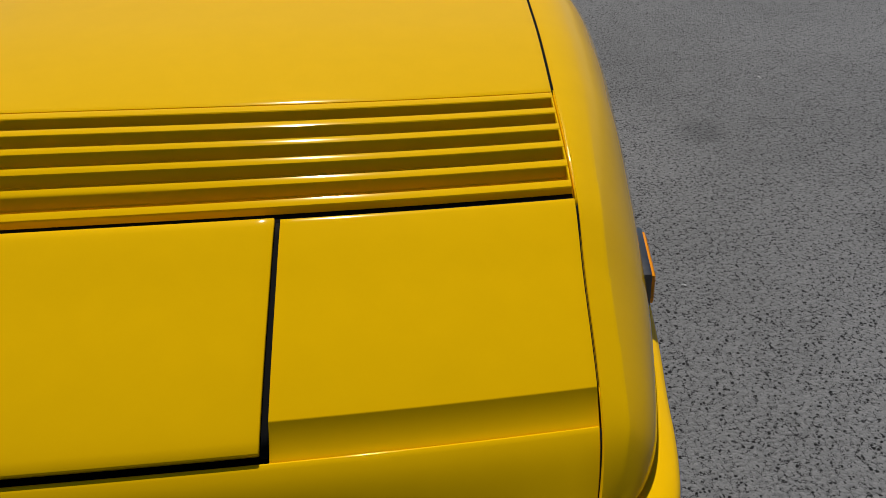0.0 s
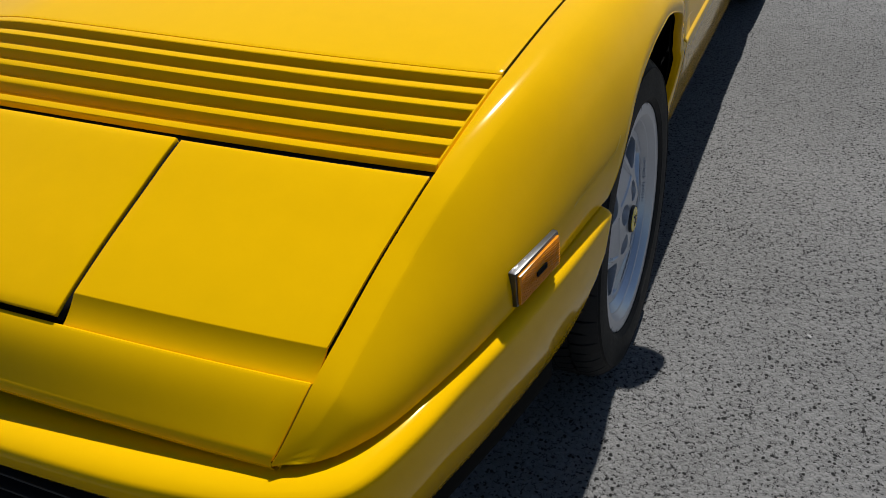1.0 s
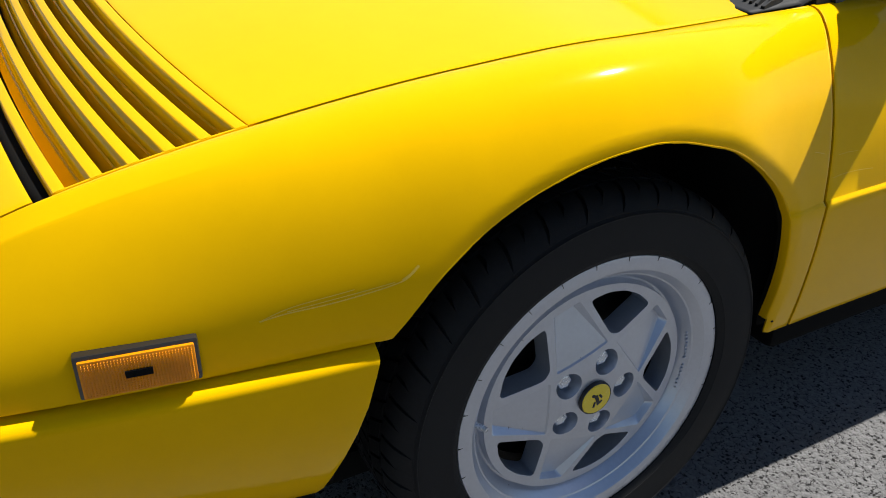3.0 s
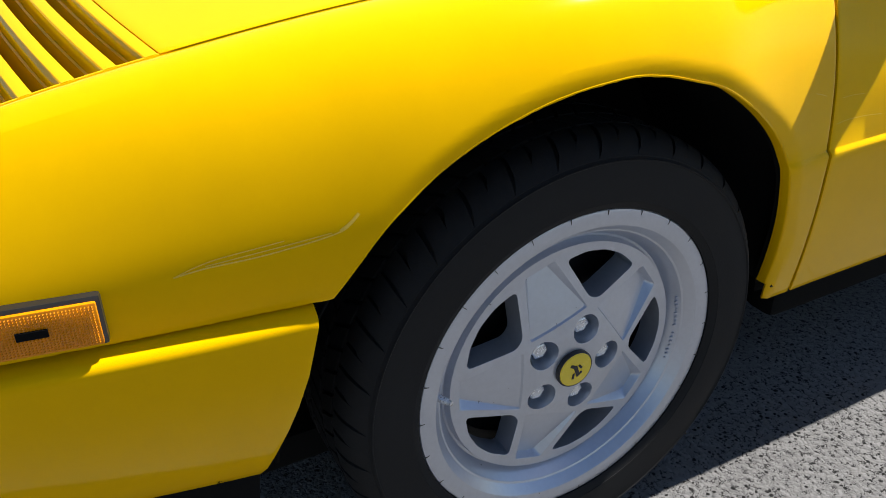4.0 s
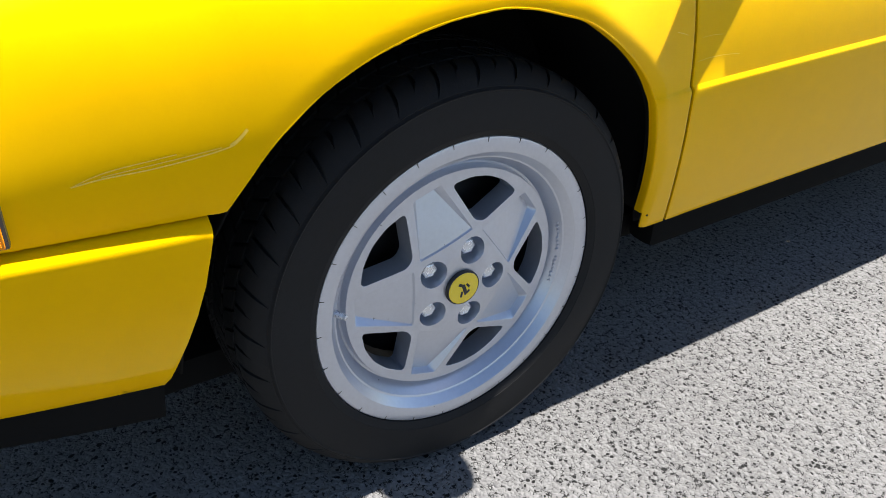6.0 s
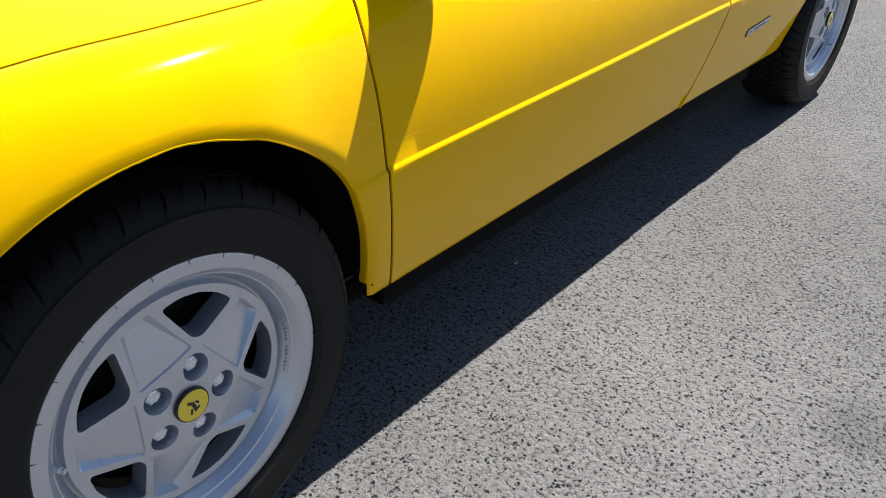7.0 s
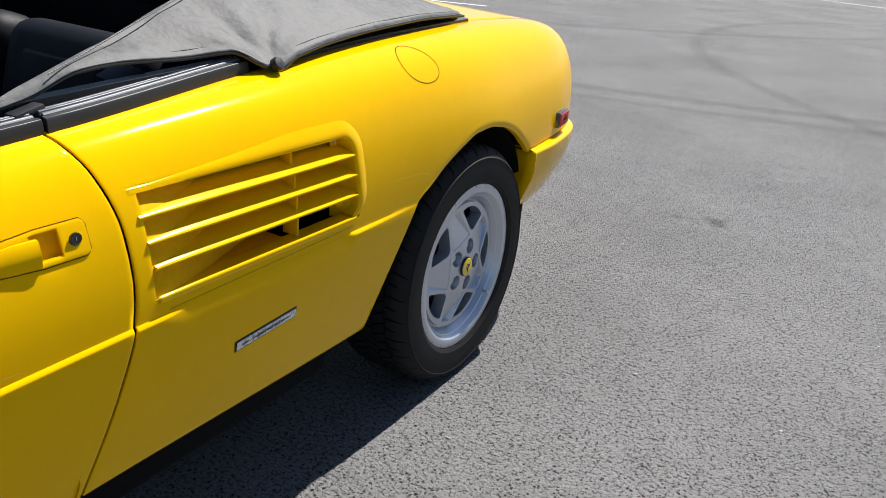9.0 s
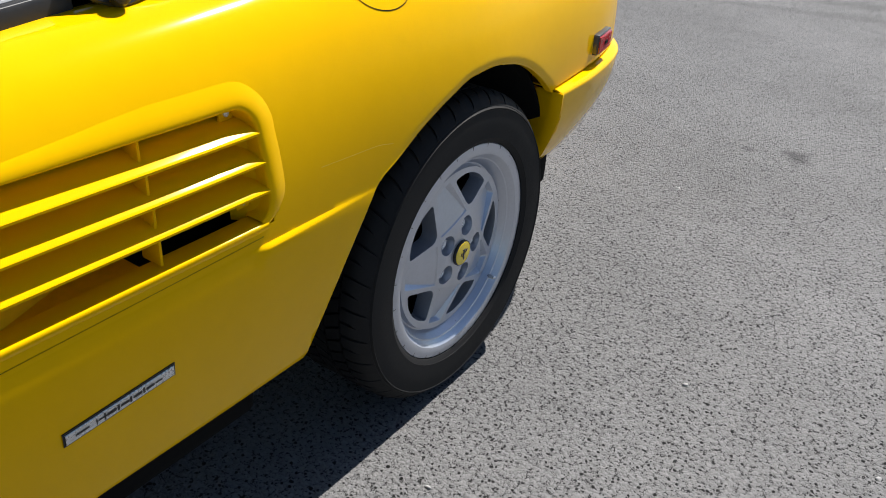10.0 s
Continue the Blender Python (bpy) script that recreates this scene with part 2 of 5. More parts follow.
# ---- helpers for building ----
def curve(*pts):
    """A smooth function through (t, value) pairs that does not overshoot."""
    xs, ys = [p[0] for p in pts], [p[1] for p in pts]
    n = len(xs)
    d = [(ys[i + 1] - ys[i]) / (xs[i + 1] - xs[i]) for i in range(n - 1)]
    m = [d[0]] + [0 if d[i - 1] * d[i] <= 0 else 2 * d[i - 1] * d[i] / (d[i - 1] + d[i]) for i in range(1, n - 1)] + [d[-1]]

    def f(x):
        if x <= xs[0]:
            return ys[0]
        if x >= xs[-1]:
            return ys[-1]
        i = max(k for k in range(n - 1) if xs[k] <= x)
        h = xs[i + 1] - xs[i]
        t = (x - xs[i]) / h
        return ((1 + 2 * t) * (1 - t) ** 2 * ys[i] + t * (1 - t) ** 2 * h * m[i]
                + t * t * (3 - 2 * t) * ys[i + 1] + t * t * (t - 1) * h * m[i + 1])
    return f


def spaced(a, b, step):
    n = max(1, round(abs(b - a) / step))
    return [a + (b - a) * i / n for i in range(n + 1)]


def part(name, bm, mat, parent, label="", smooth=35, thick=0.0, bevel=0.0, inward=True):
    """Links a bmesh as one mesh object under a thing or a part."""
    bmesh.ops.recalc_face_normals(bm, faces=bm.faces) if not thick else None
    me = bpy.data.meshes.new(name)
    bm.to_mesh(me)
    bm.free()
    me.materials.append(mat)
    for p in me.polygons:
        p.use_smooth = True
    me.set_sharp_from_angle(angle=radians(smooth))
    ob = new(name, me)
    ob.parent = parent
    if thick:
        s = ob.modifiers.new("thick", "SOLIDIFY")
        s.thickness, s.offset = thick, -1
    if bevel:
        v = ob.modifiers.new("bevel", "BEVEL")
        v.width, v.segments, v.limit_method, v.angle_limit = bevel, 2, "ANGLE", radians(50)
        v.harden_normals = False
    if label:
        ob["label"] = label
    return ob


def grid(rows, flip=False):
    """A sheet through rows of points; points that fall together are merged."""
    bm = bmesh.new()
    vs = [[bm.verts.new(p) for p in r] for r in rows]
    for a, b in zip(vs, vs[1:]):
        for i in range(len(a) - 1):
            q = [a[i], a[i + 1], b[i + 1], b[i]]
            bm.faces.new(q[::-1] if flip else q)
    bmesh.ops.remove_doubles(bm, verts=bm.verts, dist=2e-5)
    return bm


def box(size, centre=(0, 0, 0), bevel=0.0, turn=(0, 0, 0), segs=2, bm=None, shape=None):
    """A box with rounded edges, added to bm; shape may bend its points before it is turned."""
    own = bmesh.new()
    bmesh.ops.create_cube(own, size=1, matrix=Matrix.Diagonal((*size, 1)))
    if bevel:
        bmesh.ops.bevel(own, geom=own.edges[:], offset=bevel, segments=segs, profile=0.6, affect="EDGES")
    if shape:
        long = [e for e in own.edges if e.calc_length() > 0.15]
        bmesh.ops.subdivide_edges(own, edges=long, cuts=7, use_grid_fill=True)
        for v in own.verts:
            v.co = shape(v.co)
    bmesh.ops.transform(own, matrix=pose(*centre, *turn), verts=own.verts)
    if bm is None:
        return own
    me = bpy.data.meshes.new("t")
    own.to_mesh(me)
    bm.from_mesh(me)
    bpy.data.meshes.remove(me)
    own.free()
    return bm


def sweep(path, section, closed=False, bm=None, ends=True):
    """A bar along a path of points; section: (side, up) pairs, closed, about each point."""
    bm = bm or bmesh.new()
    rings = []
    n = len(path)
    for i, p in enumerate(path):
        a = Vector(path[(i + 1) % n] if closed or i < n - 1 else p) - Vector(path[i - 1] if closed or i else p)
        a.normalize()
        side = a.cross(Vector((0, 0, 1))).normalized()
        up = side.cross(a)
        rings.append([bm.verts.new(Vector(p) + side * s + up * u) for s, u in section])
    m = len(section)
    for i in range(n if closed else n - 1):
        a, b = rings[i], rings[(i + 1) % n]
        for k in range(m):
            bm.faces.new((a[k], a[(k + 1) % m], b[(k + 1) % m], b[k]))
    if ends and not closed:
        bm.faces.new(rings[0][::-1])
        bm.faces.new(rings[-1])
    return bm


def revolve(profile, steps=96, axis="x", bm=None):
    """Turns (depth, radius) pairs round the x axis."""
    bm = bm or bmesh.new()
    rings = []
    for d, r in profile:
        rings.append([bm.verts.new((d, r * math.cos(2 * math.pi * i / steps), r * math.sin(2 * math.pi * i / steps))) for i in range(steps)])
    for a, b in zip(rings, rings[1:]):
        for i in range(steps):
            j = (i + 1) % steps
            bm.faces.new((a[i], a[j], b[j], b[i]))
    return bm


def empty(name, m=None):
    ob = new(name)
    ob.empty_display_size = 0.2
    if m:
        ob.matrix_basis = m
    return ob


# ---- the car's lines: x to its left side, y from its front axle to the rear, z up ----
XC = -0.05
MIRRORED = Matrix.Translation((2 * XC, 0, 0)) @ Matrix.Diagonal((-1, 1, 1, 1))
car = tagged(empty("sports_car", pose(0, 0, 0)), "yellow open sports car with folded black soft top, parked on asphalt", "car")


def mirror(ob):
    """The same part on the car's other side."""
    made = {}
    for o in (ob, *ob.children_recursive):
        made[o] = o.copy()
        scene.collection.objects.link(made[o])
        if o is not ob:
            made[o].parent = made[o.parent]
    made[ob].matrix_basis = MIRRORED @ ob.matrix_basis
    return made[ob]


# shoulder: where the top surfaces meet the side
xs = curve((-0.945, 0.655), (-0.93, 0.6625), (-0.878, 0.6768), (-0.72, 0.6939), (-0.62, 0.7056), (-0.437, 0.7180), (-0.2, 0.7328), (0.0, 0.7401), (0.2, 0.7265), (0.30, 0.713), (0.42, 0.700),
           (0.9, 0.702), (1.6, 0.700), (2.05, 0.668), (2.5, 0.650), (2.9, 0.625), (3.2, 0.605), (3.4, 0.57), (3.5, 0.53), (3.54, 0.50))
zs = curve((-0.945, 0.533), (-0.93, 0.547), (-0.878, 0.5909), (-0.82, 0.6205), (-0.72, 0.6634), (-0.62, 0.7012), (-0.437, 0.7424), (-0.2, 0.7769), (0.0, 0.7905), (0.2, 0.7895), (0.42, 0.7875),
           (0.9, 0.7915), (1.1, 0.7950), (1.35, 0.8085), (1.6, 0.8255), (2.05, 0.860), (2.5, 0.886), (2.9, 0.892), (3.2, 0.882), (3.4, 0.862), (3.5, 0.835), (3.54, 0.80))
# crease: the lower end of the upper side
xc = curve((-0.945, 0.665), (-0.93, 0.683), (-0.90, 0.712), (-0.85, 0.740), (-0.78, 0.762), (-0.667, 0.790), (-0.54, 0.8125), (-0.325, 0.8420), (-0.2, 0.8605), (-0.02, 0.876), (0.12, 0.869), (0.25, 0.838), (0.33, 0.8235), (0.376, 0.8190), (0.43, 0.8182), (0.60, 0.8190), (1.0, 0.822),
           (1.635, 0.822), (2.1, 0.826), (2.3, 0.827), (2.65, 0.834), (3.0, 0.813), (3.2, 0.795), (3.4, 0.752), (3.5, 0.70), (3.54, 0.64))
zc = curve((-0.945, 0.5365), (-0.90, 0.5315), (-0.8, 0.5285), (-0.6, 0.527), (-0.325, 0.525), (0.376, 0.537), (1.0, 0.548), (1.635, 0.559), (2.4, 0.563), (3.54, 0.570))
bulge = curve((-0.9, 2.0), (-0.6, 2.2), (-0.3, 2.35), (0.05, 2.4), (0.25, 2.25), (0.4, 2.1), (1.6, 2.05), (2.1, 2.5), (2.3, 2.55), (3.0, 2.4), (3.54, 2.7))
ledge = curve((-0.3, 0.002), (0.33, 0.003), (0.376, 0.0055), (1.69, 0.0055), (1.74, 0.0008), (2.13, 0.0008), (2.155, 0.0062), (2.25, 0.0046), (2.38, 0.0010), (2.42, 0.0008), (2.5, 0.001))
xb = curve((-0.3, 0.762), (0.43, 0.768), (1.55, 0.782), (2.27, 0.780), (3.5, 0.70))
zb = curve((-0.3, 0.262), (0.43, 0.275), (1.55, 0.292), (2.27, 0.284), (3.5, 0.30))


tuck = curve((-0.9, 0.0), (-0.7, 0.004), (-0.5, 0.009), (-0.325, 0.0125), (-0.2, 0.006), (-0.05, 0.0))  # the fender draws in above the bumper
STEP = 0.0075  # height of the ledge under the side's crease
front_arch = curve((-0.400, 0.20), (-0.392, 0.268), (-0.335, 0.507), (-0.326, 0.520), (-0.314, 0.538), (-0.281, 0.583), (-0.259, 0.605), (-0.204, 0.6445), (-0.142, 0.6725), (-0.079, 0.690), (-0.036, 0.6955),
                   (0.0, 0.6972), (0.041, 0.6922), (0.087, 0.6800), (0.122, 0.669), (0.171, 0.642), (0.239, 0.593), (0.283, 0.546), (0.310, 0.494), (0.338, 0.429), (0.357, 0.364), (0.376, 0.272), (0.39, 0.24))
rear_arch = curve((2.255, 0.2), (2.270, 0.284), (2.386, 0.566), (2.433, 0.592), (2.501, 0.626), (2.575, 0.655), (2.643, 0.674), (2.70, 0.676), (2.782, 0.664), (2.848, 0.642), (2.952, 0.580), (2.982, 0.556))

def rolled(y, z):
    """How far the side draws in along the edges of the wheel arches."""
    for outline, y0, y1, wide, deep in ((front_arch, -0.325, 0.385, 0.021, 0.0062), (rear_arch, 2.40, 2.985, 0.015, 0.0040)):
        if y0 < y < y1:
            a = outline(y)
            d = (z - a) / math.hypot(1, (outline(y + 0.002) - outline(y - 0.002)) / 0.004)
            if d < wide:
                k = min(1.0, (y - y0) / 0.12)
                return deep * k * k * (3 - 2 * k) * min(1.0, 1 - d / wide) ** 1.5
    return 0.0


# forward of the wheel the fender has a soft crease beside the lids; above it the surface is flat
def side_x(y, z):
    """The side's surface."""
    return plain_side(y, z) - rolled(y, z)


def plain_side(y, z):
    """The side without the rolled edges of its arches."""
    c, s, n = zc(y), zs(y), bulge(y)
    if z >= c:
        k = min(1.0, (z - c) / max(1e-4, s - c))
        f = (1 - k ** n) ** (1 / n)
        x = xs(y) + (xc(y) - xs(y)) * f
        if y < -0.36:
            w = min(1.0, (-0.36 - y) / 0.34)
            w = w * w * (3 - 2 * w)
            xk, zk = xs(y) + min(0.026, 0.5 * (xc(y) - xs(y))), s - 0.011
            bent = xk + (xs(y) - xk) * (z - zk) / 0.011 if z > zk else xk + (xc(y) - xk) * (1 - ((z - c) / max(1e-4, zk - c)) ** 2.0)
            x += w * (bent - x)
        return x - tuck(y) * max(0.0, 1 - (z - c) / 0.09) ** 2
    out, low = xc(y) + ledge(y), xb(y)
    drop = c - z
    if drop < STEP:
        return xc(y) + ledge(y) * math.sin(drop / STEP * math.pi / 2)
    t = max(0.0, (z - zb(y)) / (c - STEP - zb(y)))
    lower = xc(y) + 0.004
    return low + (lower - low) * (1 - (1 - t) ** 1.35) + (out - lower) * t ** 14


def section(y, marks=()):
    """Heights of the rows of the side at y, from the sill up; marks: heights that get a row of their own."""
    c, s, b, n = zc(y), zs(y), zb(y), bulge(y)
    rows = [b + (c - STEP - b) * k for k in (0, 0.04, 0.1, 0.2, 0.3, 0.4, 0.5, 0.6, 0.7, 0.8, 0.88, 0.94, 1.0)]
    rows += [c - STEP * k for k in (0.75, 0.5, 0.3, 0.1)]
    if marks:
        za, zt = marks
        rows += [c + (za - c) * k / 4 for k in range(4)] + [za + (zt - za) * k / 10 for k in range(11)]
        t0 = math.asin(min(1.0, ((zt - c) / (s - c)) ** (n / 2)))
        return rows + [c + (s - c) * math.sin(t0 + (math.pi / 2 - t0) * i / 18) ** (2 / n) for i in range(1, 19)]
    rows.append(c)
    for i in range(1, 31):
        a = i / 30 * math.pi / 2
        rows.append(c + (s - c) * math.sin(a) ** (2 / n))
    rows.append(max(c + 0.0005, s - 0.011))
    return sorted(rows)


door_front = curve((0.25, 0.436), (0.28, 0.430), (0.435, 0.392), (0.545, 0.367), (0.63, 0.360), (0.69, 0.358), (0.74, 0.364), (0.77, 0.376), (0.787, 0.391), (0.80, 0.410))
door_rear = curve((0.27, 1.545), (0.30, 1.555), (0.45, 1.606), (0.559, 1.635), (0.63, 1.643), (0.70, 1.641), (0.78, 1.624), (0.83, 1.601))


def side_panel(y0, y1, floor, front=None, rear=None, inset=0.0, step=0.008, marks=(), hole=None, reach=0.3):
    """A panel of the side between two joints. Its columns lean with the joints near them; hole: y and z limits of an opening."""
    ys = spaced(y0, y1, step)
    if hole:
        for h in hole[:2]:
            ys[min(range(len(ys)), key=lambda i: abs(ys[i] - h))] = h
    cut, rows = [], []
    for y in ys:
        a = max(0.0, 1 - (y - y0) / reach) if front else 0.0
        b = max(0.0, 1 - (y1 - y) / reach) if rear else 0.0
        a, b = a * a * (3 - 2 * a), b * b * (3 - 2 * b)

        def at(z, y=y, a=a, b=b):
            return y + (a * (front(z) - y0) if a else 0.0) + (b * (rear(z) - y1) if b else 0.0)
        z = zs(y)
        while z > 0.2 and z > floor(at(z)):
            z -= 0.0008
        low = z
        col = []
        heights = section(y, marks)
        under = [z for z in heights if z < low]
        if len(under) > 6 and floor(y) > zb(y) + 0.02:
            steep = min(3.0, math.hypot(1, (floor(y + 0.003) - floor(y - 0.003)) / 0.006))
            heights = under[6:] + sorted([z for z in heights if z >= low] + [low + o * steep for o in (0.002, 0.005, 0.009, 0.013, 0.017, 0.022)])
        for z in heights:
            z = min(max(z, low), zs(y))
            yy = at(z)
            if inset:
                z = min(z, zs(yy) - 0.06)
            col.append((side_x(yy, z) - inset, yy, z))
        rows.append(col)
        cut.append(y)
    bm = grid(rows, flip=True)
    if hole:
        inside = [f for f in bm.faces if hole[0] < f.calc_center_median().y < hole[1] and hole[2] < f.calc_center_median().z < hole[3]]
        bmesh.ops.delete(bm, geom=inside, context="FACES")
    return bm


def fender_floor(y):
    return zc(y) + 0.003 if y < -0.324 else front_arch(y) if y < 0.39 else 0.0


def quarter_floor(y):
    return rear_arch(y) if 2.255 < y < 2.985 else zc(y) + 0.002 if y >= 2.985 else 0.0


fender = part("front_fender", side_panel(-0.938, 0.40, fender_floor, rear=lambda z: door_front(z) - 0.0028, step=0.006, reach=0.12), PAINT, car, thick=0.004, bevel=0.0015)
door = part("door", side_panel(0.40, 1.63, lambda y: 0.0, front=lambda z: door_front(z) + 0.0032, rear=lambda z: door_rear(z) - 0.003,
                               marks=(0.696, 0.729), hole=(1.508, 1.546, 0.696, 0.729), reach=0.1), PAINT, car, thick=0.004, bevel=0.0015)


# ---- the top: nose, headlamp covers, lids ----
def top_z(x, y):
    q = abs(x - XC) / (xs(y) - XC)
    return zs(y) + crown(y) * (1 - q ** 1.3)


def top_pt(x, y, up=0.0):
    """A point of the top; its lines across the car bow forward to the middle."""
    q = (x - XC) / (xs(y) - XC)
    return (x, y - bow_in(y) * (1 - abs(q) ** 2.4), top_z(x, y) + up)


crown = curve((-0.95, 0.025), (-0.88, 0.0404), (-0.63, 0.0500), (-0.44, 0.0700), (0.3, 0.0700), (0.5, 0.070), (2.0, 0.02), (2.9, 0.022), (3.54, 0.02))
bow_in = curve((-0.95, 0.015), (-0.88, 0.0313), (-0.63, 0.0400), (-0.44, 0.0700), (-0.1, 0.0221), (0.15, 0.0), (0.3, 0.0))


def top_panel(ys, left, right, cols, lift=lambda x, y: 0.0):
    rows = []
    for y in ys:
        a, b = left(y), right(y)
        rows.append([top_pt(a + (b - a) * i / cols, y, lift(a + (b - a) * i / cols, y)) for i in range(cols + 1)])
    return grid(rows)


def cover_lift(x, y):
    up = 0.003 * max(0.0, min(1.0, (-0.645 - y) / 0.19))
    t = max(0.0, min(1.0, (-0.841 - y) / 0.0277))
    return up - 0.0105 * (1 - (1 - t) ** 2.0)


def edge(y):
    return xs(y) - 0.0034


def far_edge(y):
    return 2 * XC - edge(y)


part("nose_panel", top_panel(spaced(-0.9345, -0.871, 0.006), far_edge, edge, 60, lambda x, y: -0.003), PAINT, car, thick=0.004, bevel=0.0015)
fold = [[Vector(top_pt(far_edge(-0.9345) + (edge(-0.9345) - far_edge(-0.9345)) * i / 60, -0.9345, -0.003)) + Vector((0, dy, dz)) for i in range(61)] for dy, dz in ((0.004, 0.0056), (-0.0008, 0.0002), (-0.0022, -0.005), (0.001, -0.013), (0.008, -0.015))]
part("nose_return", grid(fold), PAINT, car)
cover = part("headlamp_cover", top_panel(spaced(-0.8689, -0.8417, 0.003) + [-0.841, -0.8403] + spaced(-0.8365, -0.625, 0.006), lambda y: 0.3780 - 0.009 * (y + 0.625) / -0.24, edge, 24,
                                         cover_lift), PAINT, car, thick=0.004, bevel=0.0015)
mirror(cover)
part("front_lid", top_panel(spaced(-0.8675, -0.625, 0.012), lambda y: 2 * XC - 0.3725 + 0.011 * (y + 0.625) / -0.24, lambda y: 0.3725 - 0.011 * (y + 0.625) / -0.24, 40,
                            lambda x, y: 0.003), PAINT, car, thick=0.010, bevel=0.0015)


def hood_edge(y):
    return edge(y) - 0.0006


# the hood's rear edge bows forward to the middle, with rounded corners
def hood_rear(x):
    q = abs(x - XC)
    return 0.10 + 0.15 * (q / 0.65) ** 2 + 0.05 * (q / 0.74) ** 8


rows = []
for k in range(71):
    row = []
    for i in range(61):
        s = i / 60 * 2 - 1
        s = math.copysign(1 - (1 - abs(s)) ** 1.25, s)
        x = XC + s * 0.738
        y = -0.4189 + (hood_rear(x) + 0.4189) * k / 70
        half = hood_edge(y) - XC - max(0.0, (y - 0.262) / 0.038) ** 2.5 * 0.02
        x = XC + s * half
        row.append(top_pt(x, y))
    rows.append(row)
part("hood", grid(rows), PAINT, car, thick=0.004, bevel=0.0015)

# louvres: a sunk tray with slats across; the tray is black, its shade put into the colour
part("louvre_tray", top_panel(spaced(-0.600, -0.420, 0.014), far_edge, edge, 40, lambda x, y: -0.044), INNER, car, thick=0.003)
# a black strip set shallow in the front gap, for its deep shade
part("louvre_gap", top_panel(spaced(-0.626, -0.606, 0.010), far_edge, edge, 40, lambda x, y: -0.0085), INNER, car, thick=0.003)
back = [[top_pt(x, -0.4193, -d) for x in spaced(far_edge(-0.419), edge(-0.419), 0.03)] for d in (0.004, 0.048)]
part("louvre_tray_wall", grid(back), PAINT, car, thick=0.003)
for i in range(6):
    y = -0.4266 - 0.0349 * i
    prof = [(0.0070, -0.0042), (0.0063, -0.0003), (0.003, 0.0001), (-0.001, 0.00025), (-0.0048, 0.0001), (-0.0062, -0.0008), (-0.0108, -0.0104), (-0.0130, -0.0110), (-0.0138, -0.0124), (-0.0210, -0.0250), (-0.0196, -0.0268), (-0.0090, -0.0120)]
    if i == 5:  # the foremost bar is an upright lip
        prof = prof[:5] + [(-0.0060, -0.0010), (-0.0064, -0.0040), (-0.0064, -0.0300), (-0.0034, -0.0300), (0.0040, -0.0060)]
    bm = bmesh.new()
    xsn = spaced(far_edge(y) + 0.001, edge(y) - 0.001, 0.03)
    rings = [[bm.verts.new(top_pt(x, y + dy, dz)) for dy, dz in prof] for x in xsn]
    for a, b in zip(rings, rings[1:]):
        for k in range(len(prof)):
            j = (k + 1) % len(prof)
            bm.faces.new((a[k], a[j], b[j], b[k]))
    bm.faces.new(rings[0][::-1]), bm.faces.new(rings[-1])
    part("louvre_slat", bm, PAINT, car, smooth=25)
# the narrow rim that joins the ends of the slats
mirror(part("louvre_rim", grid([[top_pt(edge(y) - a, y, -d) for y in spaced(-0.604, -0.4195, 0.008)] for a, d in ((0.0030, 0.026), (0.0030, 0.0012), (0.0026, 0.0004), (0.0006, 0.0004), (0.0, 0.0012), (0.0, 0.014))]), PAINT, car))
# the fender's upright edge beside the lids; its black stretches put the seam's shade into the colour
for a, b, d, mat in ((-0.630, -0.412, 0.052, PAINT), (-0.838, -0.630, 0.016, INNER), (-0.932, -0.838, 0.016, PAINT), (-0.412, 0.24, 0.014, INNER)):
    f = part("fender_flange", grid([[(xs(y) - 0.0012, y, zs(y) - k) for y in spaced(a, b, 0.012)] for k in (0.002, d)]), mat, car, thick=0.002)
    mirror(f)

# dark structure behind the joints
part("inner_shell", side_panel(-0.93, 1.60, lambda y: max(front_arch(y) if -0.4 < y < 0.39 else 0, zc(y) + 0.02 if y < -0.33 else 0), inset=0.022, step=0.02), INNER, car)
part("inner_deck", top_panel(spaced(-0.93, 0.40, 0.03), far_edge, edge, 30, lambda x, y: -0.055 if y > -0.645 else -0.024), INNER, car)
# black strips added below the seams between lids, hood and fenders, for the shade in the gaps
f = part("seam_seal", top_panel(spaced(-0.8675, -0.627, 0.02), lambda y: 0.3728 - 0.011 * (y + 0.625) / -0.24, lambda y: 0.3777 - 0.009 * (y + 0.625) / -0.24, 3, lambda x, y: -0.0022), INNER, car, thick=0.002)
mirror(f)
for a, b in ((-0.932, -0.872), (-0.842, -0.630), (-0.412, 0.23)):
    f = part("seam_seal", top_panel(spaced(a, b, 0.012), lambda y: xs(y) - 0.009, lambda y: xs(y) - 0.0014, 3, lambda x, y: -0.0052), INNER, car, thick=0.002)
    mirror(f)

# ---- rear quarter ----
quarter = part("rear_quarter_panel", side_panel(1.62, 3.54, quarter_floor, front=lambda z: door_rear(z) + 0.0028, step=0.007,
                                                   marks=(0.588, 0.750), hole=(1.676, 2.170, 0.588, 0.750), reach=0.045), PAINT, car, thick=0.004, bevel=0.0015)
part("rear_deck", top_panel(spaced(2.86, 3.54, 0.02), lambda y: 2 * XC - xs(y), xs, 40), PAINT, car, thick=0.004)
tail = grid([[(XC + (side_x(3.54, 0.565 + 0.235 * k / 12) - XC) * i / 12, 3.538, 0.565 + (top_z(XC + (side_x(3.54, 0.565 + 0.235 * k / 12) - XC) * i / 12, 3.54) - 0.565) * k / 12) for i in range(-12, 13)] for k in range(13)])
part("tail_panel", tail, PAINT, car)
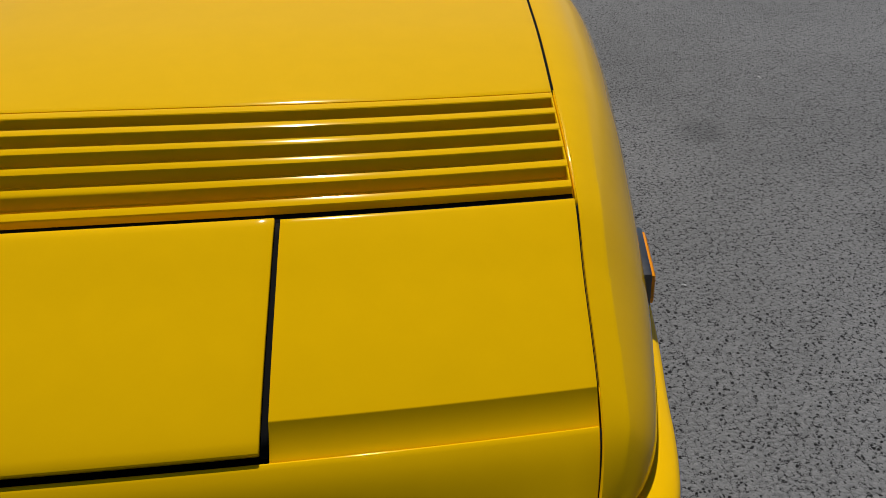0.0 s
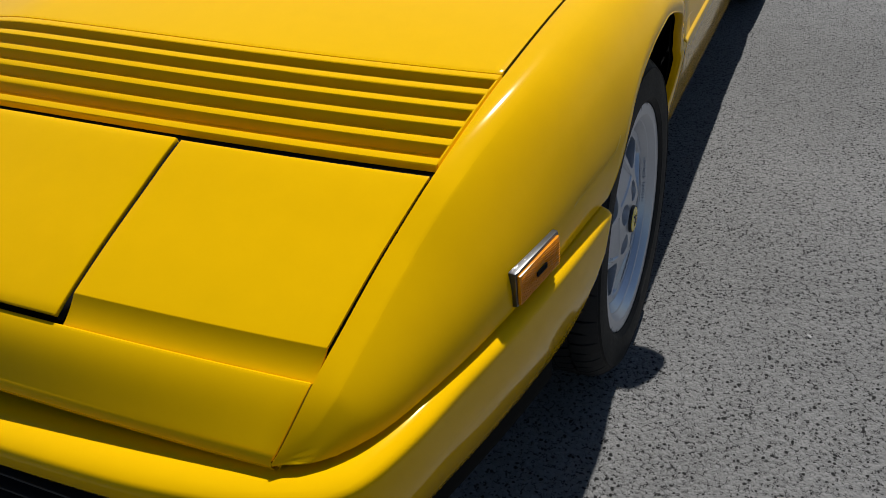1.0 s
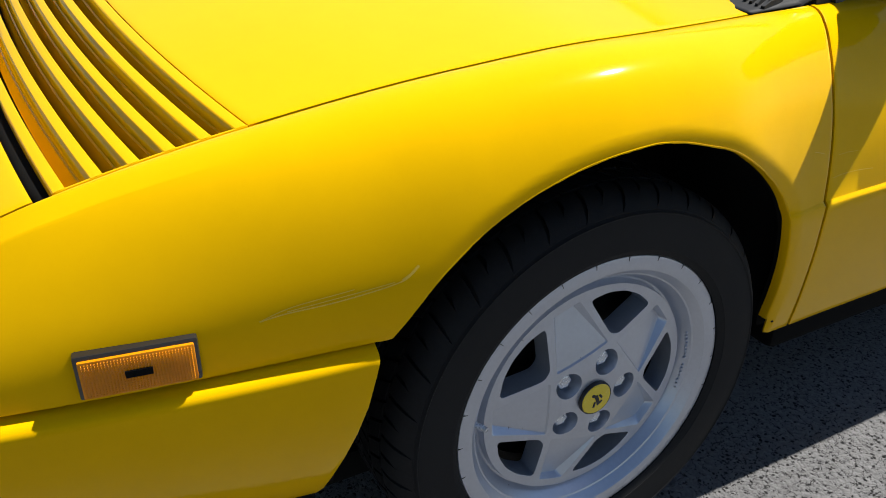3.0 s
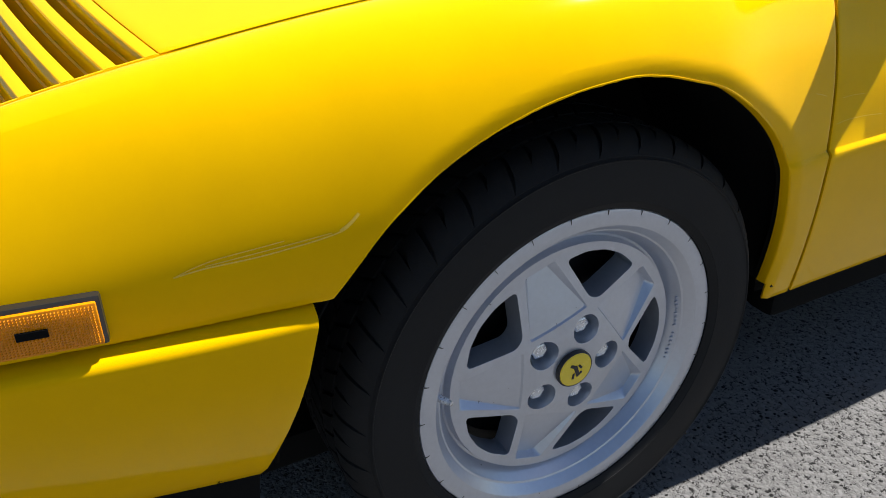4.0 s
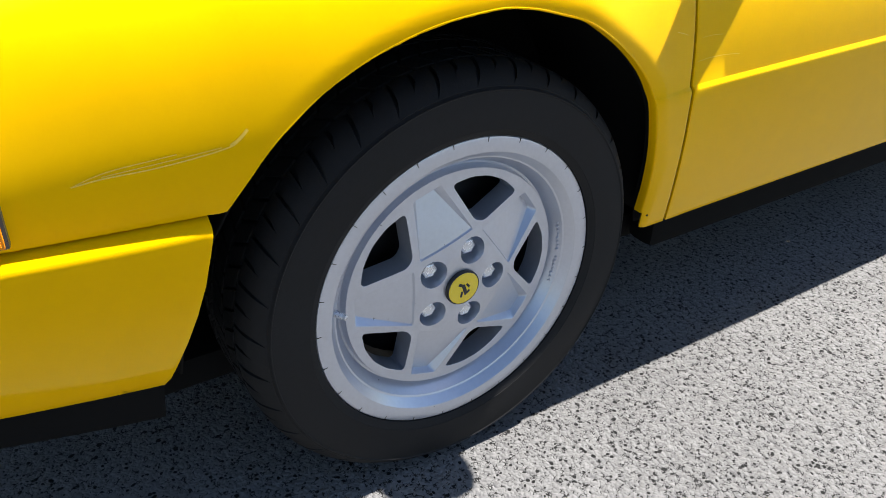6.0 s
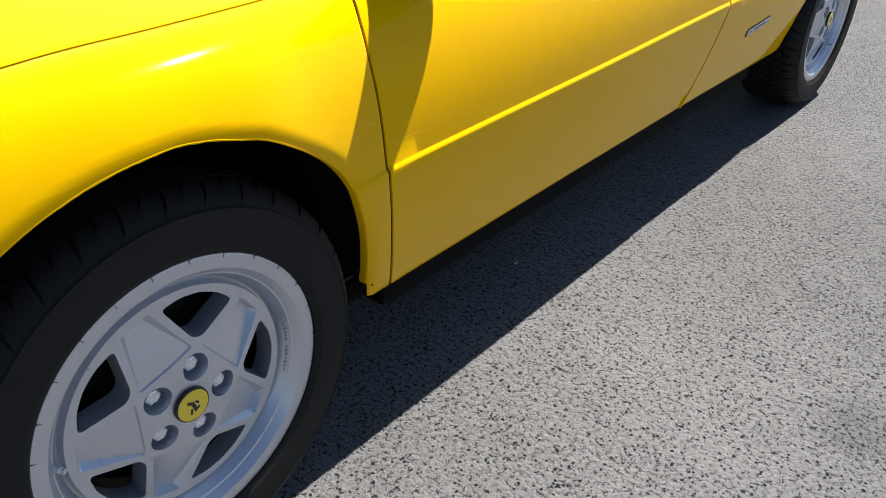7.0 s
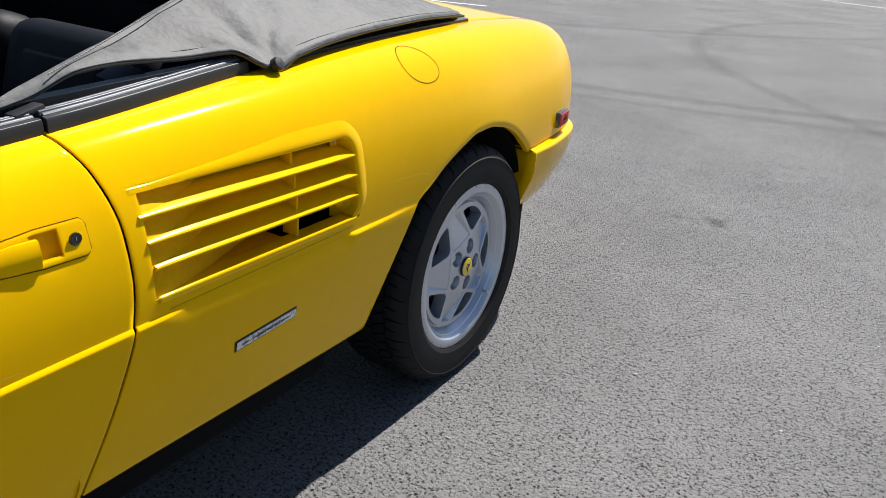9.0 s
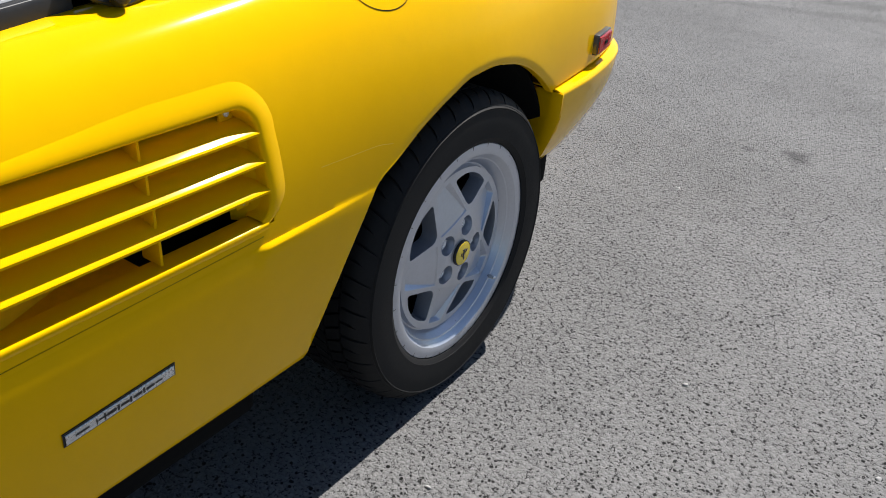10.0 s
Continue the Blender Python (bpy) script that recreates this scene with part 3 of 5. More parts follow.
part("inner_shell", side_panel(2.19, 3.5, lambda y: max(rear_arch(y) if 2.255 < y < 2.985 else 0, zc(y) + 0.02 if y >= 2.985 else 0), inset=0.06, step=0.02), INNER, car)


# ---- bumpers ----
def bumper(plan, top, low, sink, end=None):
    """A wrap-round moulding; plan: outer points from the wheel arch to the car's middle."""
    rows, free = [], []
    n = len(plan)
    for i, (x, y) in enumerate(plan):
        a, b = Vector(plan[max(0, i - 1)]), Vector(plan[min(n - 1, i + 1)])
        d = (b - a).normalized()
        nrm = Vector((-d.y, d.x))
        if nrm.dot(Vector((x - XC, y - (plan[-1][1] * 0.3)))) < 0:
            nrm = -nrm
        h = top - low(i / (n - 1))
        prof = [(-0.15, 0.004), (-0.075, 0.002), (-0.03, 0.0), (-0.014, -0.0025), (-0.0045, -0.0065), (-0.0012, -0.009), (0.0, -0.012), (-0.0002, -0.016), (-0.0012, -0.03)]
        prof += [(-sink * k ** 1.6, -0.03 - (h - 0.03) * k) for k in (0.2, 0.4, 0.6, 0.8, 0.92)] + [(-sink - 0.004, -h), (-sink - 0.03, -h - 0.001)]
        col, whole = [], []
        for o, dz in prof:
            p = Vector((x, y)) + nrm * o
            z = top + dz
            whole.append(p.y)
            if end:
                p.y = end(p.y, z)
            col.append((p.x, p.y, z))
        rows.append(col)
        free.append(whole)
    if end:  # where the moulding stops at the arch, all that lies past the cut folds onto it
        for j in range(len(rows[0])):
            i = next(i for i in range(n) if abs(free[i][j] - rows[i][j][1]) < 1e-6)
            if i:
                (xa, _, z), (xb_, yb_, _) = rows[i - 1][j], rows[i][j]
                t = (rows[i - 1][j][1] - yb_) / (free[i - 1][j] - yb_)
                for k in range(i):
                    rows[k][j] = (xb_ + (xa - xb_) * t, rows[i - 1][j][1], z)
    bm = grid(rows)
    bmesh.ops.remove_doubles(bm, verts=bm.verts, dist=1e-5)
    return bm


def smooth_plan(pts, per=10):
    t = [0]
    for a, b in zip(pts, pts[1:]):
        t.append(t[-1] + math.dist(a, b))
    fx, fy = curve(*[(k, p[0]) for k, p in zip(t, pts)]), curve(*[(k, p[1]) for k, p in zip(t, pts)])
    return [(fx(t[-1] * i / (per * len(pts))), fy(t[-1] * i / (per * len(pts)))) for i in range(per * len(pts) + 1)]


leg = curve((0.270, -0.408), (0.30, -0.396), (0.512, -0.340), (0.56, -0.333))
plan = smooth_plan([(0.842, -0.30), (0.829, -0.44), (0.819, -0.52), (0.795, -0.67), (0.777, -0.76), (0.762, -0.84), (0.737, -0.918), (0.697, -0.956), (0.62, -0.978), (0.49, -0.993), (0.30, -0.999), (XC, -1.006)])
fb = part("front_bumper", bumper(plan, 0.523, lambda k: 0.286 + 0.044 * min(1, k * 2) + 0.125 * max(0.0, min(1.0, (k - 0.50) / 0.12)) ** 1.5, 0.060, lambda y, z: min(y, leg(z))), PAINT, car, thick=0.004, bevel=0.0015)
mirror(fb)
grille = part("grille", box((1.16, 0.02, 0.17), (XC, -0.935, 0.385), 0.004), INNER, car, "black grille under the bumper")
for k in range(4):
    part("grille_bar", box((1.14, 0.016, 0.005), (XC, -0.952, 0.335 + 0.032 * k), 0.002), GASKET, grille)
low_lip = sweep([(x - 0.085, y + 0.02, 0.265 + 0.03 * max(0.0, min(1.0, (-0.40 - y) / 0.3))) for x, y in plan[6:] if y < -0.41], [(-0.02, -0.03), (-0.02, 0.04), (0.02, 0.04), (0.02, -0.03)])
mirror(part("lower_lip", low_lip, INNER, car, "black plastic lip under the bumper"))
rear_leg = curve((0.3, 3.035), (0.45, 3.02), (0.57, 2.985))
plan = smooth_plan([(0.832, 2.96), (0.828, 3.10), (0.812, 3.24), (0.780, 3.38), (0.715, 3.49), (0.62, 3.55), (0.4, 3.585), (XC, 3.595)])
rb = part("rear_bumper", bumper(plan, 0.566, lambda k: 0.35, 0.075, lambda y, z: max(y, rear_leg(z))), PAINT, car, thick=0.004, bevel=0.0015)
mirror(rb)
# the bumper's upright end in the wheel arch
end = grid([[(0.832 + 0.0035 - 0.073 * max(0, (0.566 - z) / 0.216) ** 1.6 - 0.10 * k / 3, rear_leg(z) - 0.0025 + 0.012 * k / 3, z) for k in range(4)] for z in spaced(0.35, 0.558, 0.02)])
mirror(part("bumper_end", end, PAINT, car, thick=0.003))
mirror(part("arch_liner", box((0.10, 0.05, 0.30), (0.715, 3.075, 0.45), 0.01), INNER, car))
for o in (fender, door, quarter):
    mirror(o)


# ---- wheel wells and floor ----
def well(y0, radius, z0):
    bm = bmesh.new()
    n = 28
    rings = [[bm.verts.new((x, y0 + radius * math.cos(math.pi * i / n - 0.12), z0 + radius * math.sin(math.pi * i / n))) for i in range(n + 1)] for x in (0.50, 0.775)]
    for i in range(n):
        bm.faces.new((rings[0][i], rings[0][i + 1], rings[1][i + 1], rings[1][i]))
    bm.faces.new(rings[0])
    return bm


for y0, r, z0 in ((0.0, 0.385, 0.30), (2.66, 0.385, 0.30)):
    mirror(part("wheel_well", well(y0, r, z0), INNER, car, thick=0.004))
part("floor_pan", box((1.42, 3.6, 0.05), (XC, 1.25, 0.20), 0.01), INNER, car)
part("sill", box((0.06, 1.75, 0.09), (0.70, 1.33, 0.235), 0.015), INNER, car)


# ---- things on the side ----
def on_side(y, z, out=0.0):
    """A point on the side's surface, moved out of it."""
    p = Vector((side_x(y, z), y, z))
    if out:
        u = Vector((side_x(y + 0.004, z) - side_x(y - 0.004, z), 0.008, 0))
        v = Vector((side_x(y, z + 0.003) - side_x(y, z - 0.003), 0, 0.006))
        p += u.cross(v).normalized() * out
    return p


def side_normal(y, z):
    u = Vector((side_x(y + 0.004, z) - side_x(y - 0.004, z), 0.008, 0))
    v = Vector((side_x(y, z + 0.003) - side_x(y, z - 0.003), 0, 0.006))
    return u.cross(v).normalized()


def bead(path, sec, closed=False, grow=None):
    """A moulding along (y, z) points of the side; sec: (across, out) pairs, open; grow: scales it from point to point."""
    bm = bmesh.new()
    n = len(path)
    rings = []
    for i, (y, z) in enumerate(path):
        p = on_side(y, z)
        a = on_side(*path[(i - 1) % n if closed else max(0, i - 1)])
        b = on_side(*path[(i + 1) % n if closed else min(n - 1, i + 1)])
        nrm = side_normal(y, z)
        across = nrm.cross(b - a).normalized()
        g = grow[i] if grow else 1.0
        rings.append([bm.verts.new(p + across * s * (g if s > 0 else 1) + nrm * o * (g if o > 0 else 1)) for s, o in sec])
    for i in range(n if closed else n - 1):
        a, b = rings[i], rings[(i + 1) % n]
        for k in range(len(sec) - 1):
            bm.faces.new((a[k], a[k + 1], b[k + 1], b[k]))
    return bm


def arch_lip(outline, y0, y1, fade, wide, high):
    """The hem of a wheel arch, turned in towards the wheel."""
    ys = []
    y = y0
    while y < y1:
        ys.append(y)
        slope = abs(outline(y + 0.001) - outline(y - 0.001)) / 0.002
        y += 0.010 / math.hypot(1, slope)
    ys.append(y1)
    bm = bmesh.new()
    rings = []
    for i, y in enumerate(ys):
        z = outline(y)
        a, b = ys[max(0, i - 1)], ys[min(len(ys) - 1, i + 1)]
        t = Vector((0, b - a, outline(b) - outline(a))).normalized()
        up = Vector((0, -t.z, t.y))
        k = min(1.0, max(0.0, (y - y0) / fade))
        k = k * k * (3 - 2 * k)
        ring = []
        for s, o in ((wide, -0.0010), (wide * 0.5, high), (0.0, high * 0.5), (-0.001, -0.002), (-0.001, -0.015)):
            q = Vector((0, y, z)) + up * s
            p = Vector((side_x(q.y, q.z), q.y, q.z))
            p.x += o * (k if o > 0 else 1) + (0 if o < 0 else 0.0004)
            ring.append(bm.verts.new(p))
        rings.append(ring)
    for a, b in zip(rings, rings[1:]):
        for j in range(len(a) - 1):
            bm.faces.new((a[j], a[j + 1], b[j + 1], b[j]))
    return bm


mirror(part("arch_lip", arch_lip(front_arch, -0.318, 0.368, 0.35, 0.003, 0.0002), PAINT, car, smooth=50))
mirror(part("arch_lip", arch_lip(rear_arch, 2.39, 2.978, 0.20, 0.003, 0.0002), PAINT, car, smooth=50))


def along(points, step=0.01):
    out = []
    for a, b in zip(points, points[1:]):
        n = max(1, round(math.dist(a, b) / step))
        out += [(a[0] + (b[0] - a[0]) * i / n, a[1] + (b[1] - a[1]) * i / n) for i in range(n)]
    return out + [points[-1]]


# side air intake: sunk floor, blades across it, a raised frame
vent = part("air_intake", grid([[on_side(1.64 + 0.54 * i / 6, 0.58 + 0.175 * k / 2) - Vector((0.155, 0, 0)) for i in range(7)] for k in range(3)]), INNER, car, "yellow side air intake with slanting blades")
LEVELS = [0.750, 0.712, 0.674, 0.635, 0.590]
for k in range(4):
    top, low = LEVELS[k], LEVELS[k + 1]
    y0 = 1.676
    rows = []
    for y in spaced(y0, (2.09, 2.13, 2.13, 1.985)[k], 0.012):
        w = max(0.0, min(1.0, (y - y0) / 0.34))
        w = w * w * (3 - 2 * w)
        rows.append([on_side(y, top + (low - top) * v) - Vector(((0.016 * (1 - v) + 0.001) * (1 - w) + 0.105 * w - 0.02 * v * w, 0, 0)) for v in (0, 0.15, 0.35, 0.6, 0.8, 0.93, 1)] + [on_side(y, low - 0.0005) - Vector((0.002, 0, 0))])
    part("intake_floor", grid(rows, flip=True), DULL, vent, "duller, slightly darker yellow paint", smooth=50)
    if k:
        rows = []
        ys = spaced(1.663 + 0.006 * k, 2.166, 0.012)
        for y in ys:
            w = max(0.0, min(1.0, (y - ys[0]) / 0.10))
            n = Vector((1, 0, 0))
            p = on_side(y, top)
            d, up = 0.006 + 0.074 * w, 0.0055 + 0.024 * w
            rows.append([p + Vector(q) for q in ((0.0002, 0, -0.0040), (0.0032, 0, -0.0022), (0.0034, 0, 0.0008), (0.0008, 0, 0.0034), (-d, 0, up), (-d, 0, up - 0.003))])
        bm = bmesh.new()
        rings = [[bm.verts.new(p) for p in r] for r in rows]
        for a, b in zip(rings, rings[1:]):
            for j in range(6):
                bm.faces.new((a[j], a[(j + 1) % 6], b[(j + 1) % 6], b[j]))
        bm.faces.new(rings[0][::-1]), bm.faces.new(rings[-1])
        part("intake_blade", bm, PAINT, vent, smooth=30)
# frame: a broad raised border that grows from the front, over the rounded end; a thin lip below
path = along([(1.664, 0.751), (2.128, 0.7535)], 0.012)
path += [(2.128 + 0.036 * math.sin(a), 0.7175 + 0.036 * math.cos(a)) for a in (0.2, 0.4, 0.6, 0.8, 1.0, 1.2, 1.4, 1.57)]
path += along([(2.1655, 0.69), (2.170, 0.63)], 0.012) + [(2.170, 0.618), (2.168, 0.606), (2.162, 0.597), (2.152, 0.590)]
swell = [max(0.12, min(1.0, (y - 1.66) / 0.36)) if z > 0.72 else max(0.3, min(1.0, (z - 0.585) / 0.04)) for y, z in path]
part("intake_frame", bead(path, [(0.027, -0.001), (0.022, 0.0005), (0.014, 0.0028), (0.006, 0.0042), (0.0, 0.0042), (-0.004, 0.0034), (-0.0062, 0.0018), (-0.0070, -0.002), (-0.007, -0.03)], grow=swell), PAINT, vent, smooth=60)
path = along([(2.158, 0.587), (1.682, 0.585)], 0.012)
part("intake_lip", bead(path, [(0.008, -0.001), (0.005, 0.0012), (0.0, 0.0030), (-0.004, 0.0030), (-0.0056, 0.0012), (-0.0060, -0.002), (-0.006, -0.03)]), PAINT, vent, smooth=60)
part("intake_joint", bead(along([(1.700, 0.5640), (2.150, 0.5735)], 0.02), [(-0.00035, 0.0003), (0.00035, 0.0003)]), INNER, vent)
# rounded corners behind the frame
part("intake_end", grid([[on_side(2.140 + 0.03 * i / 3, 0.585 + 0.168 * k / 8) - Vector((0.05 - 0.045 * i / 3, 0, 0)) for i in range(4)] for k in range(9)]), PAINT, vent)
for z in LEVELS[1:]:
    strut = box((0.034, 0.004, 0.036), on_side(2.0, z + 0.021) - Vector((0.026, 0, 0)), 0.001)
    part("intake_strut", strut, PAINT, vent)
for yy, z in ((2.138, 0.735), (2.142, 0.618)):
    part("intake_bracket", box((0.004, 0.022, 0.018), on_side(yy, z) - Vector((0.028, 0, 0)), 0.001), PAINT, vent)
    sc = revolve([(-0.002, 0.0045), (0.001, 0.004), (0.0015, 0.0001)], 10)
    bmesh.ops.translate(sc, verts=sc.verts, vec=on_side(yy, z) - Vector((0.025, 0, 0)))
    part("screw", sc, STEEL, vent)
mirror(vent)

# maker's plate: a silver strip with dark strokes that cannot be read
plate = part("side_badge", bead(along([(1.846, 0.4325), (1.996, 0.4435)], 0.03), [(-0.0085, -0.001), (-0.0085, 0.0025), (-0.0078, 0.0032), (0.0078, 0.0032), (0.0085, 0.0025), (0.0085, -0.001)]), CHROME, car, "narrow silver badge with unreadable dark script")
for i, (a, b, w) in enumerate(((0.26, 0.27, 0.005), (0.28, 0.40, 0.0014), (0.33, 0.345, 0.006), (0.36, 0.44, 0.0024), (0.45, 0.47, 0.005), (0.48, 0.56, 0.0022), (0.565, 0.585, 0.005), (0.60, 0.68, 0.0022), (0.69, 0.71, 0.0045), (0.72, 0.80, 0.0022), (0.81, 0.88, 0.0016), (0.08, 0.2, 0.0016))):
    part("stroke", bead([(1.846 + 0.15 * t, 0.4325 + 0.011 * t) for t in (a, (a + b) / 2, b)], [(-w, 0.0036), (w, 0.0036)]), BLACK, plate)

part("badge_border", bead(along([(1.8435, 0.4323), (1.9985, 0.4437)], 0.03), [(-0.0112, -0.001), (-0.0112, 0.0016), (0.0112, 0.0016), (0.0112, -0.001)]), BLACK, plate)

# door handle
def plate_half(u):
    """Half height of the handle's plate, with rounded corners; u: metres along it."""
    d = min(u, 0.18 - u, 0.009)
    return 0.0150 + 0.0085 * min(1.0, u / 0.11) - 0.009 + math.sqrt(max(0.0, 0.009 ** 2 - (0.009 - d) ** 2))


US = [0.0, 0.0008, 0.002, 0.004, 0.0065, 0.009] + [0.005 * i for i in range(3, 34)] + [0.171, 0.1735, 0.176, 0.178, 0.1792, 0.18]
hd = part("door_handle", grid([[on_side(1.406 + u, 0.711 + plate_half(u) * s, 0.0018) for u in US] for s in (-1, -0.72, -0.3, 0.1, 0.5, 0.8, 1)]), PAINT, car, "yellow flush door handle with black keyhole", bevel=0.001, thick=0.003)
bm = bmesh.new()
bm.from_mesh(hd.data)
gone = [f for f in bm.faces if 1.506 < f.calc_center_median().y < 1.548 and 0.697 < f.calc_center_median().z < 0.728]
bmesh.ops.delete(bm, geom=gone, context="FACES")
bm.to_mesh(hd.data)
bm.free()
out = [(1.406 + u + 0.0012 * math.copysign(1, u - 0.09) * (1 if u in (0.0, 0.18) else 0), 0.711 + (plate_half(u) + 0.0012) * s) for s, us in ((1, US), (-1, US[::-1])) for u in us]
part("joint", bead(out, [(-0.0005, 0.0004), (0.0006, 0.0004)], closed=True), INNER, hd)
cup = grid([[on_side(1.488 + 0.076 * i / 6, 0.680 + 0.066 * k / 6) - Vector((0.0015 + 0.013 * math.sin(math.pi * i / 6) ** 0.5 * math.sin(math.pi * k / 6) ** 0.5, 0, 0)) for i in range(7)] for k in range(7)])
part("finger_recess", cup, PAINT, hd)
bm = bmesh.new()
rings = []
for i in range(9):
    t = i / 8
    y = 1.418 + 0.094 * t
    h = 0.0085 + 0.0105 * min(1, t * 1.6)
    o = 0.004 + 0.0065 * t ** 0.8
    zc0 = 0.709 - 0.001 * t
    base = on_side(y, zc0)
    rings.append([bm.verts.new(base + Vector(q)) for q in ((0.0, 0, -h), (o - 0.003, 0, -h), (o, 0, -h + 0.003), (o + 0.001, 0, 0), (o - 0.003, 0, h - 0.004), (o - 0.006, 0, h), (0.0, 0, h))])
for a, b in zip(rings, rings[1:]):
    for j in range(6):
        bm.faces.new((a[j], a[j + 1], b[j + 1], b[j]))
bm.faces.new(rings[0]), bm.faces.new(rings[-1][::-1])
part("pull", bm, PAINT, hd, smooth=40, bevel=0.001)
lock = revolve([(0.0, 0.0092), (0.0030, 0.0090), (0.0040, 0.0076), (0.0030, 0.005), (0.0030, 0.0001)], 24)
bmesh.ops.translate(lock, verts=lock.verts, vec=on_side(1.566, 0.7115, 0.002))
key = part("lock", lock, MIRRORBLACK, hd, "black keyhole")
part("keyway", box((0.0012, 0.0010, 0.005), on_side(1.566, 0.7115, 0.0055), 0), CHROME, key)
mirror(hd)


# side marker lamps
def marker(name, y0, z0, length, height, lens, label):
    n = side_normal(y0, z0)
    m = Matrix.Translation(on_side(y0, z0) - n * (0.005 if lens is AMBER else 0.0)) @ pose(0, 0, 0, 0, 0, math.degrees(math.atan2(n.y, n.x)))
    ob = part(name, box((0.034, length, height), (-0.006, 0, 0), 0.0035), GLOSSBLACK, car, label)
    ob.matrix_basis = m
    glass = part("lens", box((0.008, length - 0.008, height - 0.0075), (0.0105, 0, -0.001), 0.002), lens, ob)
    ny_, nz_ = 2 * round(length / 0.0032), 2 * round(height / 0.0032)
    prisms = grid([[(0.0136 + (0.0026 if (i % 2 and k % 2) else 0.0), (i / ny_ - 0.5) * (length - 0.012), (k / nz_ - 0.5) * (height - 0.0115) - 0.001) for i in range(ny_ + 1)] for k in range(nz_ + 1)])
    part("prism_face", prisms, lens, glass, smooth=5)
    part("emblem_bar", box((0.002, length * 0.22, height * 0.15), (0.0160, 0.0, 0), 0), INNER, ob)
    mirror(ob)
    return ob


GLOSSBLACK = material("gloss_black", (0.014, 0.014, 0.016), 0.3, coat=1.0, spread=0.1, scale=30)
marker("side_marker_lamp", -0.5705, 0.5606, 0.1115, 0.0490, AMBER, "amber side marker lamp in a black frame")
marker("side_marker_lamp", 3.235, 0.612, 0.095, 0.046, REDLENS, "red side marker lamp in a dark frame")

# fuel flap joint: a round on the shoulder
def flap(a):
    """A round in the plane of the slanting shoulder."""
    c, s = math.cos(a), math.sin(a)
    return 2.456 + 0.062 * c, 0.842 + 0.034 * s - 0.004 * c


part("fuel_flap", bead([flap(2 * math.pi * i / 64) for i in range(64)], [(-0.0008, 0.0005), (0.0008, 0.0005)], closed=True), INNER, car, "round fuel flap joint")

# scuffs in the lacquer
SCUFFS = ((fender, [(-0.457, 0.5847), (-0.43, 0.5886), (-0.389, 0.5907), (-0.347, 0.5953), (-0.325, 0.5988), (-0.3085, 0.603), (-0.298, 0.612)], 0.0007), (fender, [(-0.457, 0.5847), (-0.439, 0.591), (-0.421, 0.5952), (-0.378, 0.6001), (-0.362, 0.6019)], 0.0005),
          (fender, [(-0.43, 0.5905), (-0.39, 0.5945), (-0.35, 0.5985), (-0.32, 0.602)], 0.0005), (fender, [(-0.312, 0.6025), (-0.303, 0.608), (-0.294, 0.6165)], 0.0016), (fender, [(0.319, 0.6211), (0.332, 0.6173), (0.344, 0.613)], 0.0004),
          (door, [(0.374, 0.5713), (0.398, 0.5737), (0.424, 0.5733), (0.463, 0.570)], 0.0004), (door, [(0.378, 0.6047), (0.396, 0.6053), (0.42, 0.6037)], 0.0003),
          (door, [(1.215, 0.583), (1.32, 0.575), (1.40, 0.569), (1.459, 0.566)], 0.0005), (quarter, [(2.263, 0.634), (2.33, 0.631), (2.382, 0.629), (2.42, 0.622)], 0.0004))
SCUFF = material("scuffed_lacquer", (0.86, 0.56, 0.06), 0.7, spread=0.2, scale=120)
for panel, sc, w in SCUFFS:
    ys = curve(*[(i / (len(sc) - 1), p[0]) for i, p in enumerate(sc)])
    zz = curve(*[(i / (len(sc) - 1), p[1]) for i, p in enumerate(sc)])
    part("scuff", bead([(ys(i / 24), zz(i / 24)) for i in range(25)], [(-w, 0.0003), (w, 0.0003)]), SCUFF, panel)


# ---- wheels ----
def ring_loop(bm, pts, x):
    vs = [bm.verts.new((x, a, b)) for a, b in pts]
    es = [bm.edges.new((vs[i], vs[(i + 1) % len(vs)])) for i in range(len(vs))]
    return vs, es


def walls(bm, a, b):
    n = len(a)
    for i in range(n):
        bm.faces.new((a[i], a[(i + 1) % n], b[(i + 1) % n], b[i]))


def rounded(corners, r=0.008, steps=4):
    """A polygon with rounded corners."""
    out = []
    n = len(corners)
    for i in range(n):
        p, a, b = Vector(corners[i]), Vector(corners[i - 1]), Vector(corners[(i + 1) % n])
        u, v = (a - p).normalized(), (b - p).normalized()
        k = min(r, 0.45 * (a - p).length, 0.45 * (b - p).length)
        for s in range(steps + 1):
            t = s / steps
            q = p + u * k * (1 - t) ** 2 + v * k * t ** 2
            out.append((q.x, q.y))
    return out


def polar(r, deg):
    return (r * math.cos(radians(deg)), r * math.sin(radians(deg)))


def circle(r, cx=0.0, cy=0.0, n=28):
    return [(cx + r * math.cos(2 * math.pi * i / n), cy + r * math.sin(2 * math.pi * i / n)) for i in range(n)]


def dish(r):
    """How far the face lies inside the lip: the hub stands out, the spokes fall back to the barrel."""
    return -0.005 - 0.0185 * max(0.0, min(1.0, (r - 0.052) / 0.105))


